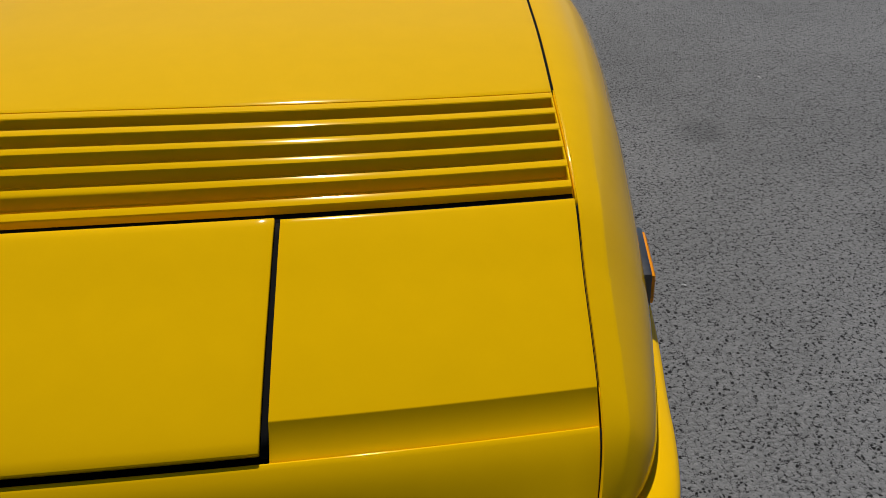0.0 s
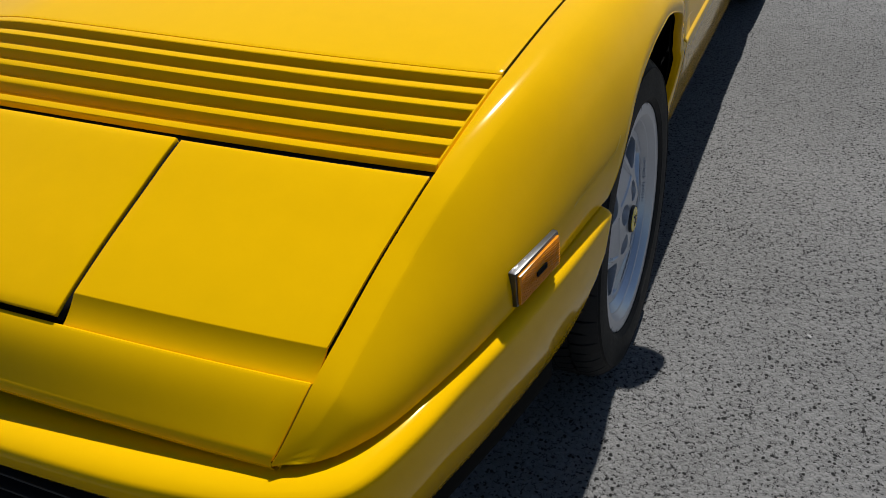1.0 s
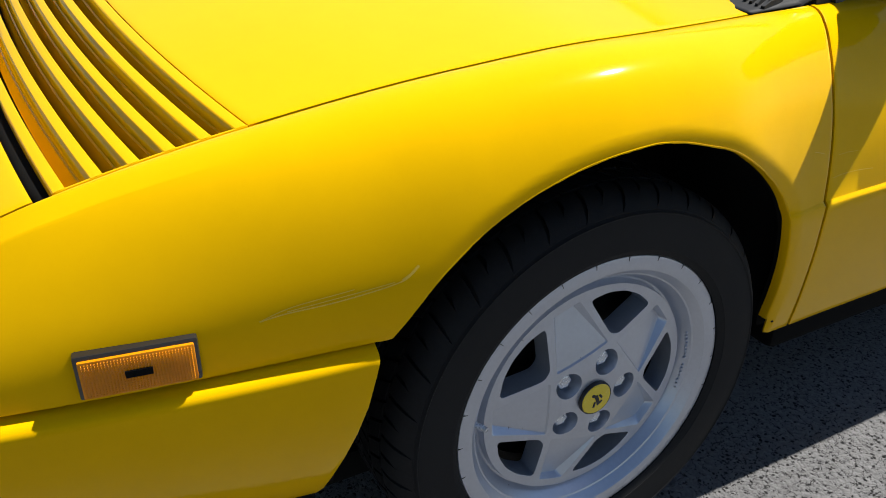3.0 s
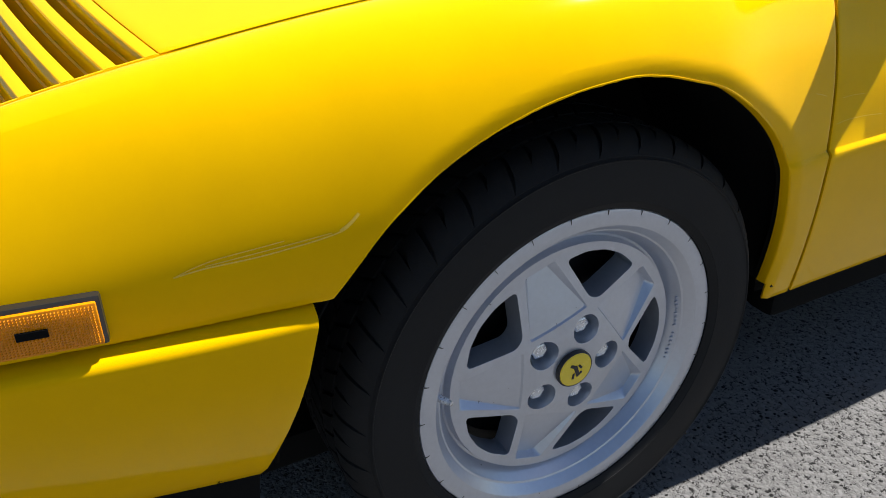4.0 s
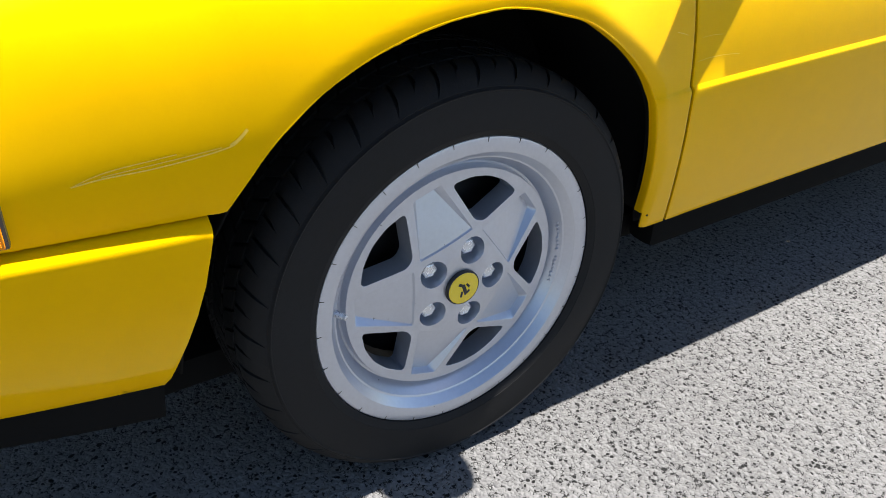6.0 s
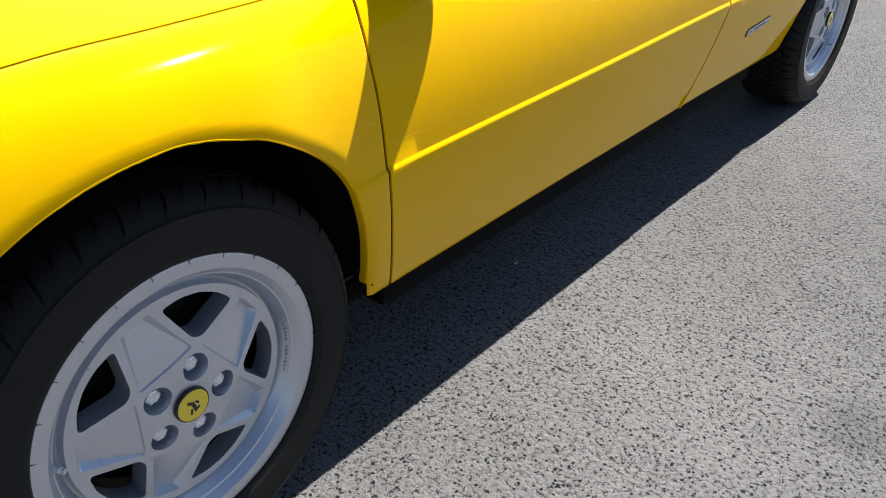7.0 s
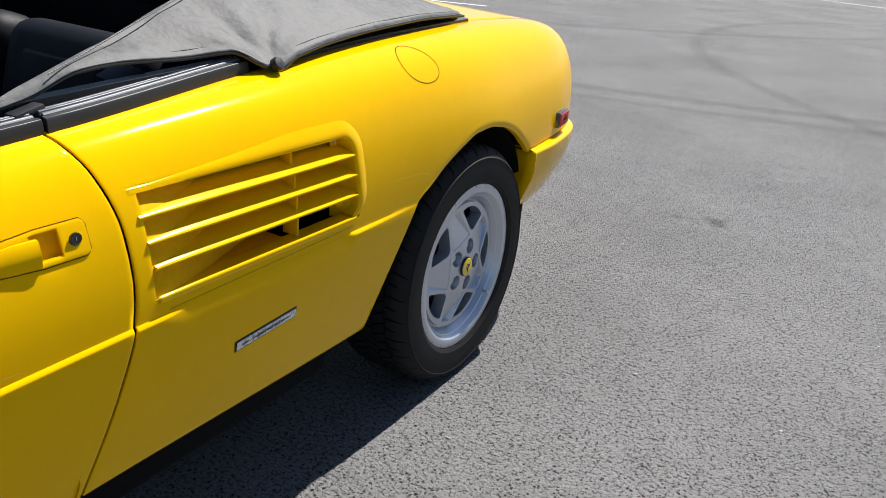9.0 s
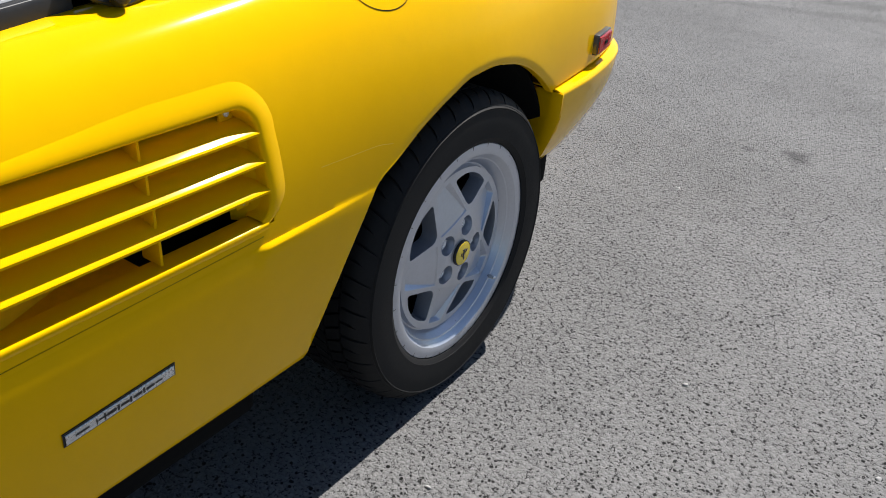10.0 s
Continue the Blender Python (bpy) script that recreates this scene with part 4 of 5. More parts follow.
def wheel_disc():
    """The five-spoke face: windows, spoke panels that sink outwards, and bolt holes; x points out of the car."""
    bm = bmesh.new()
    _, edges = ring_loop(bm, circle(0.1678, n=96), 0.0)
    loops = []
    for k in range(5):
        a = 72 * k
        win = rounded([polar(0.1505, a - 22), polar(0.1555, a - 10.5), polar(0.157, a), polar(0.1555, a + 10.5), polar(0.1505, a + 22), polar(0.0965, a + 4.5), polar(0.0965, a - 4.5)], 0.009)
        loops.append(("window", win, None))
        s = a + 36
        out = [polar(0.156, s - 8), polar(0.156, s + 8), polar(0.0845, s + 31), polar(0.0845, s - 31)]
        low = [polar(0.1505, s - 5.0), polar(0.1505, s + 5.0), polar(0.0852, s + 29.5), polar(0.0852, s - 29.5)]
        loops.append(("panel", rounded(out, 0.004), rounded(low, 0.004)))
        c = polar(0.0545, a)
        loops.append(("bolt", circle(0.0198, *c), circle(0.0180, *c)))
    made = []
    for kind, outer, inner in loops:
        vs, es = ring_loop(bm, outer, 0.0)
        edges += es
        made.append((kind, vs, outer, inner))
    bmesh.ops.triangle_fill(bm, use_beauty=True, use_dissolve=False, edges=edges, normal=(1, 0, 0))
    for kind, vs, outer, inner in made:
        if kind == "window":
            lip = [bm.verts.new((-0.004, p[0] * 1.0, p[1] * 1.0)) for p in outer]
            deep = [bm.verts.new((-0.034, a, b)) for a, b in outer]
            walls(bm, vs, lip)
            walls(bm, lip, deep)
            continue
        deep = []
        for a, b in inner:
            d = 0.034 if kind == "bolt" else 0.0008 + 0.0105 * max(0.0, (math.hypot(a, b) - 0.072) / 0.076)
            deep.append(bm.verts.new((-d, a, b)))
        walls(bm, vs, deep)
        bm.faces.new(deep)
    for _ in range(2):
        bmesh.ops.subdivide_edges(bm, edges=[e for e in bm.edges if e.calc_length() > 0.022], cuts=1)
        bmesh.ops.triangulate(bm, faces=[f for f in bm.faces if len(f.verts) > 4])
    for v in bm.verts:
        v.co.x += dish(math.hypot(v.co.y, v.co.z))
    return bm


def rim_barrel():
    prof = [(-0.014, 0.2215), (-0.003, 0.2210), (-0.0005, 0.2192), (0.0004, 0.2165), (0.0004, 0.2035), (-0.0008, 0.1985), (-0.0030, 0.1962), (-0.0115, 0.1895), (-0.0130, 0.1882), (-0.0142, 0.1858),
            (-0.0300, 0.1765), (-0.0345, 0.1735), (-0.0350, 0.1705), (-0.0310, 0.1686), (-0.0230, 0.1676)]
    return revolve(prof, 128)


def shoulder(x, R):
    """Radius of the tread at x: level across the middle, rounded at the shoulder."""
    u = max(0.0, (x + 0.040) / 0.045)
    return R - 0.001 - 0.0235 * u ** 2.6


def tyre_mesh(R, half):
    """Carcass with a ridge at the shoulder; x = 0 is the rim's outer edge, the tread lies inwards."""
    c = -half + 0.012
    prof = [(-0.006, 0.2205), (0.001, 0.2212), (0.0045, 0.227), (0.0062, 0.231), (0.0068, 0.2312), (0.0075, 0.243), (0.0082, 0.256), (0.0082, 0.268), (0.0074, R - 0.0300), (0.0086, R - 0.0288), (0.0086, R - 0.0276),
            (0.0064, R - 0.0268), (0.0046, R - 0.0250), (0.001, R - 0.0225), (-0.006, R - 0.0165), (-0.016, R - 0.0105), (-0.03, R - 0.0075)]
    back = [(2 * c - d, r) for d, r in prof[::-1]]
    return revolve(prof + [(c, R - 0.007)] + back, 128)


def tread_mesh(R, half):
    """Rows of tread blocks with bent grooves between them; every other slot runs out over the shoulder."""
    bm = bmesh.new()
    rnd = random.Random(4)
    wide = 2 * half - 0.024
    n = 66
    for row, (lo, hi, slant) in enumerate(((-0.040, 0.0045, 0.45), (-0.076, -0.045, -0.5), (-0.112, -0.081, 0.5), (-wide + 0.044, -0.117, -0.5), (-wide - 0.004, -wide + 0.039, -0.45))):
        outer = row == 0
        xs_ = [hi + (lo - hi) * k / 7 for k in range(8)] if row in (0, 4) else [hi, (hi + lo) / 2, lo]
        for i in range(n):
            jit = 0.03 * rnd.random()
            cells = []
            for x in xs_:
                u = (x - lo) / (hi - lo)
                bend = slant * (u * u if outer else u) * 2 * math.pi / n
                gap = 0.17 + jit
                if row in (0, 4):
                    edge_u = u if outer else 1 - u
                    gap *= max(0.0, min(1.0, ((0.97 if i % 2 else 0.62) - edge_u) / 0.15))
                a0, a1 = 2 * math.pi * i / n + bend, 2 * math.pi * (i + 1 - gap) / n + bend
                rr = shoulder(x if x > -wide / 2 else -wide - x, R)
                cells.append([bm.verts.new((x, r * math.cos(a), r * math.sin(a))) for a, r in ((a0, rr), (a1, rr), (a1, rr - 0.0065), (a0, rr - 0.0065))])
            for p, q in zip(cells, cells[1:]):
                for k in range(4):
                    bm.faces.new((p[k], p[(k + 1) % 4], q[(k + 1) % 4], q[k]))
            bm.faces.new(cells[0]), bm.faces.new(cells[-1][::-1])
    return bm


def wheel(x, y, z, R, half, turn=0):
    rim = part("wheel", rim_barrel(), ALLOY, car, "silver five-spoke alloy wheel", smooth=22)
    rim.matrix_basis = pose(x, y, z, turn)
    # the alloy barrel is near black here: shade behind the spokes put into colour
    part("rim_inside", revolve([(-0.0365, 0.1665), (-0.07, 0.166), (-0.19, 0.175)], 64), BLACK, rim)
    part("wheel_face", wheel_disc(), ALLOY, rim, smooth=24, bevel=0.0012)
    part("tyre", tyre_mesh(R, half), RUBBER, rim, "worn black tyre", smooth=40)
    part("tread", tread_mesh(R, half), RUBBER, rim, smooth=30)
    for k in range(5):
        c = polar(0.0545, 72 * k)
        bm = revolve([(-0.040, 0.0126), (-0.0205, 0.0124), (-0.0175, 0.0112), (-0.0162, 0.0080), (-0.0172, 0.0066), (-0.0178, 0.0001)], 6)
        bmesh.ops.translate(bm, verts=bm.verts, vec=(0, *c))
        part("wheel_bolt", bm, STEEL, rim, smooth=15, bevel=0.0008)
        ring = revolve([(-0.0385, 0.0178), (-0.0372, 0.0176), (-0.0372, 0.0110)], 20)
        bmesh.ops.translate(ring, verts=ring.verts, vec=(0, *c))
        part("bolt_seat", ring, STEEL, rim)
    part("hub_ring", revolve([(-0.008, 0.0264), (-0.0005, 0.0262), (0.0008, 0.0254), (0.0008, 0.0240)], 48), BLACK, rim, smooth=30)
    part("hub_cap", revolve([(-0.002, 0.0243), (0.0008, 0.0242), (0.0018, 0.0230), (0.0026, 0.012), (0.0028, 0.0001)], 48), CAPYELLOW, rim, "yellow hub cap with a small black emblem")
    bm = bmesh.new()
    for sx, sz, cy, cz, rot in ((0.005, 0.014, 0, 0, 20), (0.010, 0.004, -0.004, 0.006, -30), (0.009, 0.003, 0.004, -0.006, 35), (0.007, 0.003, 0.005, 0.004, -50), (0.003, 0.008, -0.004, -0.007, -10)):
        box((0.0014, sx * 1.1, sz * 1.1), (0.0026, cy * 1.1, cz * 1.1), 0.0004, (rot, 0, 0), bm=bm)
    part("emblem", bm, BLACK, rim)
    bm = revolve([(-0.030, 0.0035), (-0.006, 0.0035), (-0.005, 0.0045), (0.010, 0.0045), (0.011, 0.0036), (0.016, 0.0036), (0.017, 0.002), (0.017, 0.0001)], 14)
    bmesh.ops.transform(bm, matrix=pose(-0.012, -0.186, 0.018, 0, 0, 25), verts=bm.verts)
    part("valve", bm, CHROME, rim)
    # raised strokes on the sidewall, too worn to read
    for k in range(26):
        if k % 13 in (4, 9, 12):
            continue
        bar = box((0.0022, 0.011, 0.004 + 0.003 * (k % 2)), (0.0068, 0.2655, 0), 0.0006)
        bmesh.ops.transform(bar, matrix=Matrix.Rotation(math.radians((78 if k < 13 else 255) + 2.3 * (k % 13)), 4, "X"), verts=bar.verts)
        part("sidewall_mark", bar, RUBBER, rim)
    # ticks on the outer lip, and small raised strokes inside it
    for k in range(26):
        a = math.radians(13.85 * k)
        tick = box((0.0008, 0.0062, 0.0009), (0.0003, 0.2165, 0), 0)
        bmesh.ops.transform(tick, matrix=Matrix.Rotation(a, 4, "X"), verts=tick.verts)
        part("lip_tick", tick, BLACK, rim)
    for k in range(16):
        if k == 7:
            continue
        mark = box((0.0030, 0.0055 + 0.002 * (k % 3), 0.0022), (-0.0195, 0.1832, 0), 0.0005)
        bmesh.ops.transform(mark, matrix=Matrix.Rotation(math.radians(-18 + 2.1 * k), 4, "X"), verts=mark.verts)
        part("embossed_bar", mark, ALLOY, rim)
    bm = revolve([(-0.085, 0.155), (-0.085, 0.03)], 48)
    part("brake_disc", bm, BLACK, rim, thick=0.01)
    return rim


fw = wheel(0.804, 0.0, 0.308, 0.311, 0.1)
mirror(fw)
rw = wheel(0.816, 2.672, 0.312, 0.316, 0.11, 144)
mirror(rw)


# ---- belt trims ----
def rail(y0, y1, lift, sec, name, mat, label=""):
    path = [(xs(y), y, zs(y) + lift) for y in spaced(y0, y1, 0.04)]
    return part(name, sweep(path, sec), mat, car, label, smooth=30, bevel=0.0008)


BELT = [(0.004, -0.004), (0.0045, 0.016), (0.002, 0.021), (-0.006, 0.022), (-0.012, 0.018), (-0.012, -0.004)]
STRIP = [(-0.007, 0.015), (-0.007, 0.0225), (-0.009, 0.0250), (-0.0125, 0.0250), (-0.0130, 0.0215), (-0.0150, 0.0215), (-0.0155, 0.0262), (-0.0205, 0.0268), (-0.0212, 0.0225), (-0.0235, 0.0225), (-0.024, 0.0262), (-0.029, 0.0258), (-0.032, 0.022), (-0.032, 0.01)]
for nm, a, b, sec, mat, lb in (("belt_moulding", 0.405, 1.604, BELT, GASKET, "dark rubber belt moulding"), ("belt_strip", 0.60, 1.600, STRIP, RAIL, "bright grooved window strip"),
                               ("belt_moulding", 1.610, 2.028, BELT, GASKET, ""), ("belt_strip", 1.614, 2.020, STRIP, RAIL, ""), ("rear_moulding", 2.09, 2.90, [(0.002, -0.004), (0.003, 0.007), (-0.012, 0.010), (-0.014, -0.004)], GASKET, "")):
    mirror(rail(a, b, 0.0, sec, nm, mat, lb))

# ---- cowl and windscreen ----
MATTE = material("matte_black_plastic", (0.014, 0.014, 0.015), 0.65, spread=0.25, scale=40, spec=0.25)

def cowl_pt(s, t):
    x = XC + s * 0.752
    y0 = hood_rear(x) + 0.004
    y1 = 0.30 + 0.115 * abs(s) ** 2.2
    y = y0 + (max(y1, y0 + 0.02) - y0) * t
    return x, y, top_z(min(max(x, 2 * XC - xs(y) + 0.001), xs(y) - 0.001), y) - 0.006 + 0.02 * t


cowl = part("cowl_panel", grid([[cowl_pt(-1 + i / 24, t) for i in range(49)] for t in (0, 0.25, 0.5, 0.75, 1)]), BLACK, car, "black ribbed cowl panel", thick=0.004)
for i in range(64):
    s = 0.30 + 0.56 * i / 63
    a, b = Vector(cowl_pt(s, 0.12)), Vector(cowl_pt(s + 0.012, 0.86))
    part("cowl_rib", sweep([a, (a + b) / 2, b], [(-0.0022, -0.001), (-0.0016, 0.008), (0.0016, 0.008), (0.0022, -0.001)]), BLACK, cowl)

# flat black corner between the hood, the fender and the pillar's foot
corner = []
for y in spaced(0.262, 0.425, 0.012):
    z0, rise = zs(min(y, 0.40)) - 0.0015, 0.020 * min(1.0, (y - 0.25) / 0.12)
    corner.append([(xs(y) - 0.0025 - 0.17 * k, y, z0 + rise * min(1.0, k * 2.5)) for k in (0, 0.06, 0.14, 0.3, 0.6, 1.0)])
mirror(part("cowl_corner", grid(corner), MATTE, car, "black plastic cowl corner", thick=0.004))
def corner_z(x, y):
    k = max(0.0, (xs(y) - 0.0025 - x) / 0.17)
    return zs(min(y, 0.40)) - 0.0015 + 0.020 * min(1.0, (y - 0.25) / 0.12) * min(1.0, k * 2.5)


for i in range(18):
    a = Vector((0.690 - 0.0105 * i, 0.350, 0))
    b = Vector((min(a.x + 0.026, xs(0.296) - 0.006), 0.296, 0))
    path = []
    for k in range(4):
        q = a.lerp(b, k / 3)
        q.z = corner_z(q.x, q.y) + (0.006, 0.0075, 0.0075, 0.004)[k]
        path.append(q)
    mirror(part("cowl_rib", sweep(path, [(-0.0024, -0.008), (-0.0016, 0.004), (0.0016, 0.004), (0.0024, -0.008)]), MATTE, cowl))

HEADER_Y, HEADER_Z = 0.955, 1.165


def screen_pt(s, t):
    base = Vector((XC + s * 0.715, 0.315 + 0.088 * abs(s) ** 2.2, 0.812 + 0.035 * (1 - s * s)))
    head = Vector((XC + s * 0.615, HEADER_Y - 0.07 * (1 - s * s), HEADER_Z + 0.02 * (1 - s * s)))
    return base + (head - base) * t


pane = part("windscreen", grid([[screen_pt(-0.965 + 1.93 * i / 24, 0.03 + 0.94 * k / 12) + Vector((0, 0, 0.02 * math.sin(math.pi * k / 12))) for i in range(25)] for k in range(13)]), GLASS, car, "clear raked windscreen")
pane.visible_shadow = False
for s in (1, -1):
    pil = [screen_pt(s * 1.0, k / 10) + Vector((0, 0, 0.02 * math.sin(math.pi * k / 10))) for k in range(11)]
    pil = pil if s > 0 else pil[::-1]
    part("windscreen_pillar", sweep(pil, [(-0.036, -0.012), (-0.033, 0.008), (-0.029, 0.011), (0.006, 0.013), (0.020, 0.010), (0.029, 0.003), (0.034, -0.008), (0.034, -0.016), (0.0, -0.03)]), PAINT, car, smooth=40, bevel=0.002)
    part("pillar_gasket", sweep([p + Vector((-s * 0.044, 0.0, 0.002)) for p in pil], [(-0.010, -0.008), (-0.008, 0.007), (0.008, 0.007), (0.008, -0.008)]), BLACK, car)
    part("pillar_trim", sweep([p + Vector((s * 0.036, 0.018, -0.010)) for p in pil], [(-0.007, -0.012), (-0.006, 0.010), (0.007, 0.008), (0.008, -0.012)]), GASKET, car)
    part("window_channel", sweep([p + Vector((s * 0.036, 0.034, -0.024)) for p in pil], [(-0.006, -0.014), (-0.006, 0.008), (0.010, 0.006), (0.010, -0.014)]), BLACK, car)
part("screen_header", sweep([screen_pt(-1 + i / 10, 1.0) for i in range(21)], [(-0.03, -0.02), (-0.02, 0.012), (0.02, 0.014), (0.03, -0.02)]), PAINT, car, smooth=40)
part("screen_base_gasket", sweep([screen_pt(-1 + i / 10, 0.012) for i in range(21)], [(-0.012, -0.012), (-0.012, 0.006), (0.014, 0.006), (0.014, -0.012)]), BLACK, car)
part("dashboard", box((1.22, 0.42, 0.22), (XC, 0.70, 0.72), 0.06, (-6, 0, 0), 4), LEATHER, car, "black dashboard")

# quarter light in front of the door's window
for s in (1,):
    def q(x, y, z):
        return Vector((x if s > 0 else 2 * XC - x, y, z))
    post = [q(0.688, 0.905, 0.805), q(0.60, 0.938, 0.94), q(0.545, 0.965, 1.10)]
    bm = sweep(post, [(-0.013, -0.013), (-0.013, 0.013), (0.013, 0.013), (0.013, -0.013)])
    mirror(part("window_post", bm, GASKET, car, "black window post"))
    a, b, c = q(0.688, 0.90, 0.812), q(0.55, 0.955, 1.10), q(0.675, 0.50, 0.83)
    tri = bmesh.new()
    tri.faces.new([tri.verts.new(p) for p in (c, a, b)])
    ql = part("quarter_light", tri, DARKGLASS, car, "dark tinted quarter-light glass", thick=0.004)
    ql.visible_shadow = False
    mirror(ql)

# door glass let down: its rim shows in the slot
gl = part("door_glass", grid([[(xs(y) - 0.038, y, zs(y) + (0.016 + 0.024 * math.sin(math.pi * min(1, max(0, (y - 0.90) / 0.60))) if k else -0.06)) for y in spaced(0.93, 1.50, 0.03)] for k in (0, 1)]), GLASS, car, thick=0.004)
gl.visible_shadow = False
mirror(gl)

# ---- cabin ----
inner = []
for y in spaced(0.45, 2.95, 0.05):
    x0 = xs(y) - 0.045
    inner.append([(x0 + 0.01, y, zs(y) + 0.004), (x0 - 0.02, y, zs(y) + 0.008), (x0 - 0.05, y, zs(y) - 0.004), (x0 - 0.07, y, zs(y) - 0.05), (x0 - 0.06, y, 0.62), (x0 - 0.08, y, 0.30)])
mirror(part("door_lining", grid(inner), LEATHER, car, "black leather door lining", thick=0.004))
part("cabin_floor", box((1.36, 2.4, 0.04), (XC, 1.6, 0.29), 0.01), CARPET, car)
part("rear_bulkhead", box((1.34, 0.04, 0.60), (XC, 2.42, 0.58), 0.01), CARPET, car)
part("front_bulkhead", box((1.34, 0.03, 0.55), (XC, 0.42, 0.52), 0.005), CARPET, car)
pin = revolve([(0.0, 0.004), (0.028, 0.004), (0.030, 0.006), (0.036, 0.006), (0.038, 0.003), (0.038, 0.0001)], 12)
bmesh.ops.transform(pin, matrix=pose(0.628, 1.550, 0.822, 0, -90, 0), verts=pin.verts)
mirror(part("lock_pin", pin, BLACK, car))


from mathutils.bvhtree import BVHTree


def on_front(tree, x, z, toward):
    """Where a line towards the seat meets it, and the direction out of it there."""
    d = Vector(toward).normalized()
    hit, nrm, _, _ = tree.ray_cast(Vector((x, -0.02, z)) - d * 0.5, d)
    return hit, nrm


def stitches(tree, places, toward, parent):
    """A row of short threads lying on the leather."""
    bm = bmesh.new()
    for x, z in places:
        p, n = on_front(tree, x, z, toward)
        if p:
            box((0.0014, 0.0014, 0.0060), p + n * 0.0005, 0, bm=bm)
    return part("stitching", bm, THREAD, parent)


def seat(x, outward):
    def hump(v):
        w = abs(v.x) / 0.215
        return Vector((v.x * (1 - 0.12 * max(0, v.z) / 0.32), v.y - 0.040 * w ** 4 + 0.010 * math.cos(v.z * 9), v.z - 0.018 * w ** 3))
    shell = box((0.43, 0.13, 0.62), (0, 0, 0), 0.035, segs=4, shape=hump)
    tree = BVHTree.FromBMesh(shell)
    back = part("seat", shell, LEATHER, car, "black leather front seat with grey stitching", smooth=60)
    back.matrix_basis = pose(x, 1.355, 0.562, -25, 0, 0)
    part("seat_panel", box((0.25, 0.03, 0.20), (0, -0.058, 0.165), 0.012, segs=3), LEATHER, back, smooth=60)
    part("seat_panel", box((0.25, 0.03, 0.24), (0, -0.058, -0.065), 0.012, segs=3), LEATHER, back, smooth=60)
    part("cushion", box((0.45, 0.48, 0.14), (0, -0.27, -0.23), 0.05, (22, 0, 0), 4), LEATHER, back, smooth=60)
    for sx in (0.095, -0.095):
        post = revolve([(0, 0.0055), (0.10, 0.0055)], 10)
        bmesh.ops.transform(post, matrix=pose(sx, -0.008, 0.27, 0, -90, 0), verts=post.verts)
        part("headrest_post", post, CHROME, back)
    part("headrest", box((0.34, 0.10, 0.17), (0, -0.035, 0.425), 0.035, (14, 0, 0), 4), LEATHER, back, smooth=60)
    for off in (0.0, 0.012):
        stitches(tree, [(outward * (0.185 - off - 0.02 * max(0.0, z / 0.3)), z) for z in (0.27 - 0.0095 * k for k in range(52))], (-0.45 * outward, 1, 0), back)
    return back


seat(0.235, 1)
seat(-0.335, 1)
for x in (0.19, -0.29):
    rs = part("rear_seat", box((0.45, 0.17, 0.54), (0, 0, 0), 0.078, segs=6), LEATHER, car, "black leather rear seat back", smooth=60)
    rs.matrix_basis = pose(x, 2.03, 0.60, -16, 0, 0)
    part("seat_panel", box((0.25, 0.03, 0.40), (0, -0.080, 0.0), 0.014, segs=3), LEATHER, rs, smooth=60)
    part("cushion", box((0.44, 0.40, 0.14), (0, -0.23, -0.22), 0.05, (20, 0, 0), 4), LEATHER, rs, smooth=60)


# ---- door mirror ----
def outer_end(x, up):
    """The outer end slants: it is drawn in at the top, less at the bottom."""
    return 1.0 if x < 0 else 1 - 0.30 * max(0.0, up) ** 1.6 - 0.16 * max(0.0, -up) ** 2.5


def mirror_shell():
    bm = bmesh.new()
    rings = []
    for i in range(9):
        t = i / 8
        y = 0.580 - 0.070 * t
        k = (1 - 0.55 * t ** 3.2)
        hw, hh = 0.088 * (0.80 + 0.20 * k), 0.052 * (0.76 + 0.24 * k)
        ring = []
        for a in range(32):
            th = 2 * math.pi * a / 32
            c, s = math.cos(th), math.sin(th)
            ex = 2 / 5.0
            px = hw * math.copysign(abs(c) ** ex, c)
            pz = hh * math.copysign(abs(s) ** ex, s)
            px *= outer_end(px, pz / hh)
            ring.append(bm.verts.new((0.828 + px - 0.014 * t, y - 0.010 * (px / 0.088) ** 2 * (1 - t), 0.886 + pz - 0.004 * t)))
        rings.append(ring)
    for a, b in zip(rings, rings[1:]):
        for j in range(32):
            bm.faces.new((a[j], a[(j + 1) % 32], b[(j + 1) % 32], b[j]))
    bm.faces.new(rings[-1])
    return bm


dm = part("door_mirror", mirror_shell(), MIRRORBLACK, car, "satin black door mirror", smooth=50)
rim = bmesh.new()
loops = []
for o, y in ((1.0, 0.580), (1.025, 0.583), (1.02, 0.590), (0.93, 0.592), (0.91, 0.586)):
    loop = []
    for a in range(32):
        c, d = math.cos(2 * math.pi * a / 32), math.sin(2 * math.pi * a / 32)
        up = math.copysign(abs(d) ** 0.4, d)
        loop.append(rim.verts.new((0.828 + 0.088 * o * math.copysign(abs(c) ** 0.4, c) * outer_end(c, up), y - 0.010 * abs(c), 0.886 + 0.052 * o * up)))
    loops.append(loop)
for a, b in zip(loops, loops[1:]):
    for j in range(32):
        rim.faces.new((a[j], a[(j + 1) % 32], b[(j + 1) % 32], b[j]))
part("rim", rim, MIRRORBLACK, dm, smooth=40)
part("glass", box((0.128, 0.003, 0.082), (0.816, 0.580, 0.886), 0.0012, (11, 0, 3)), MIRROR, dm, "mirror glass")
foot = bmesh.new()
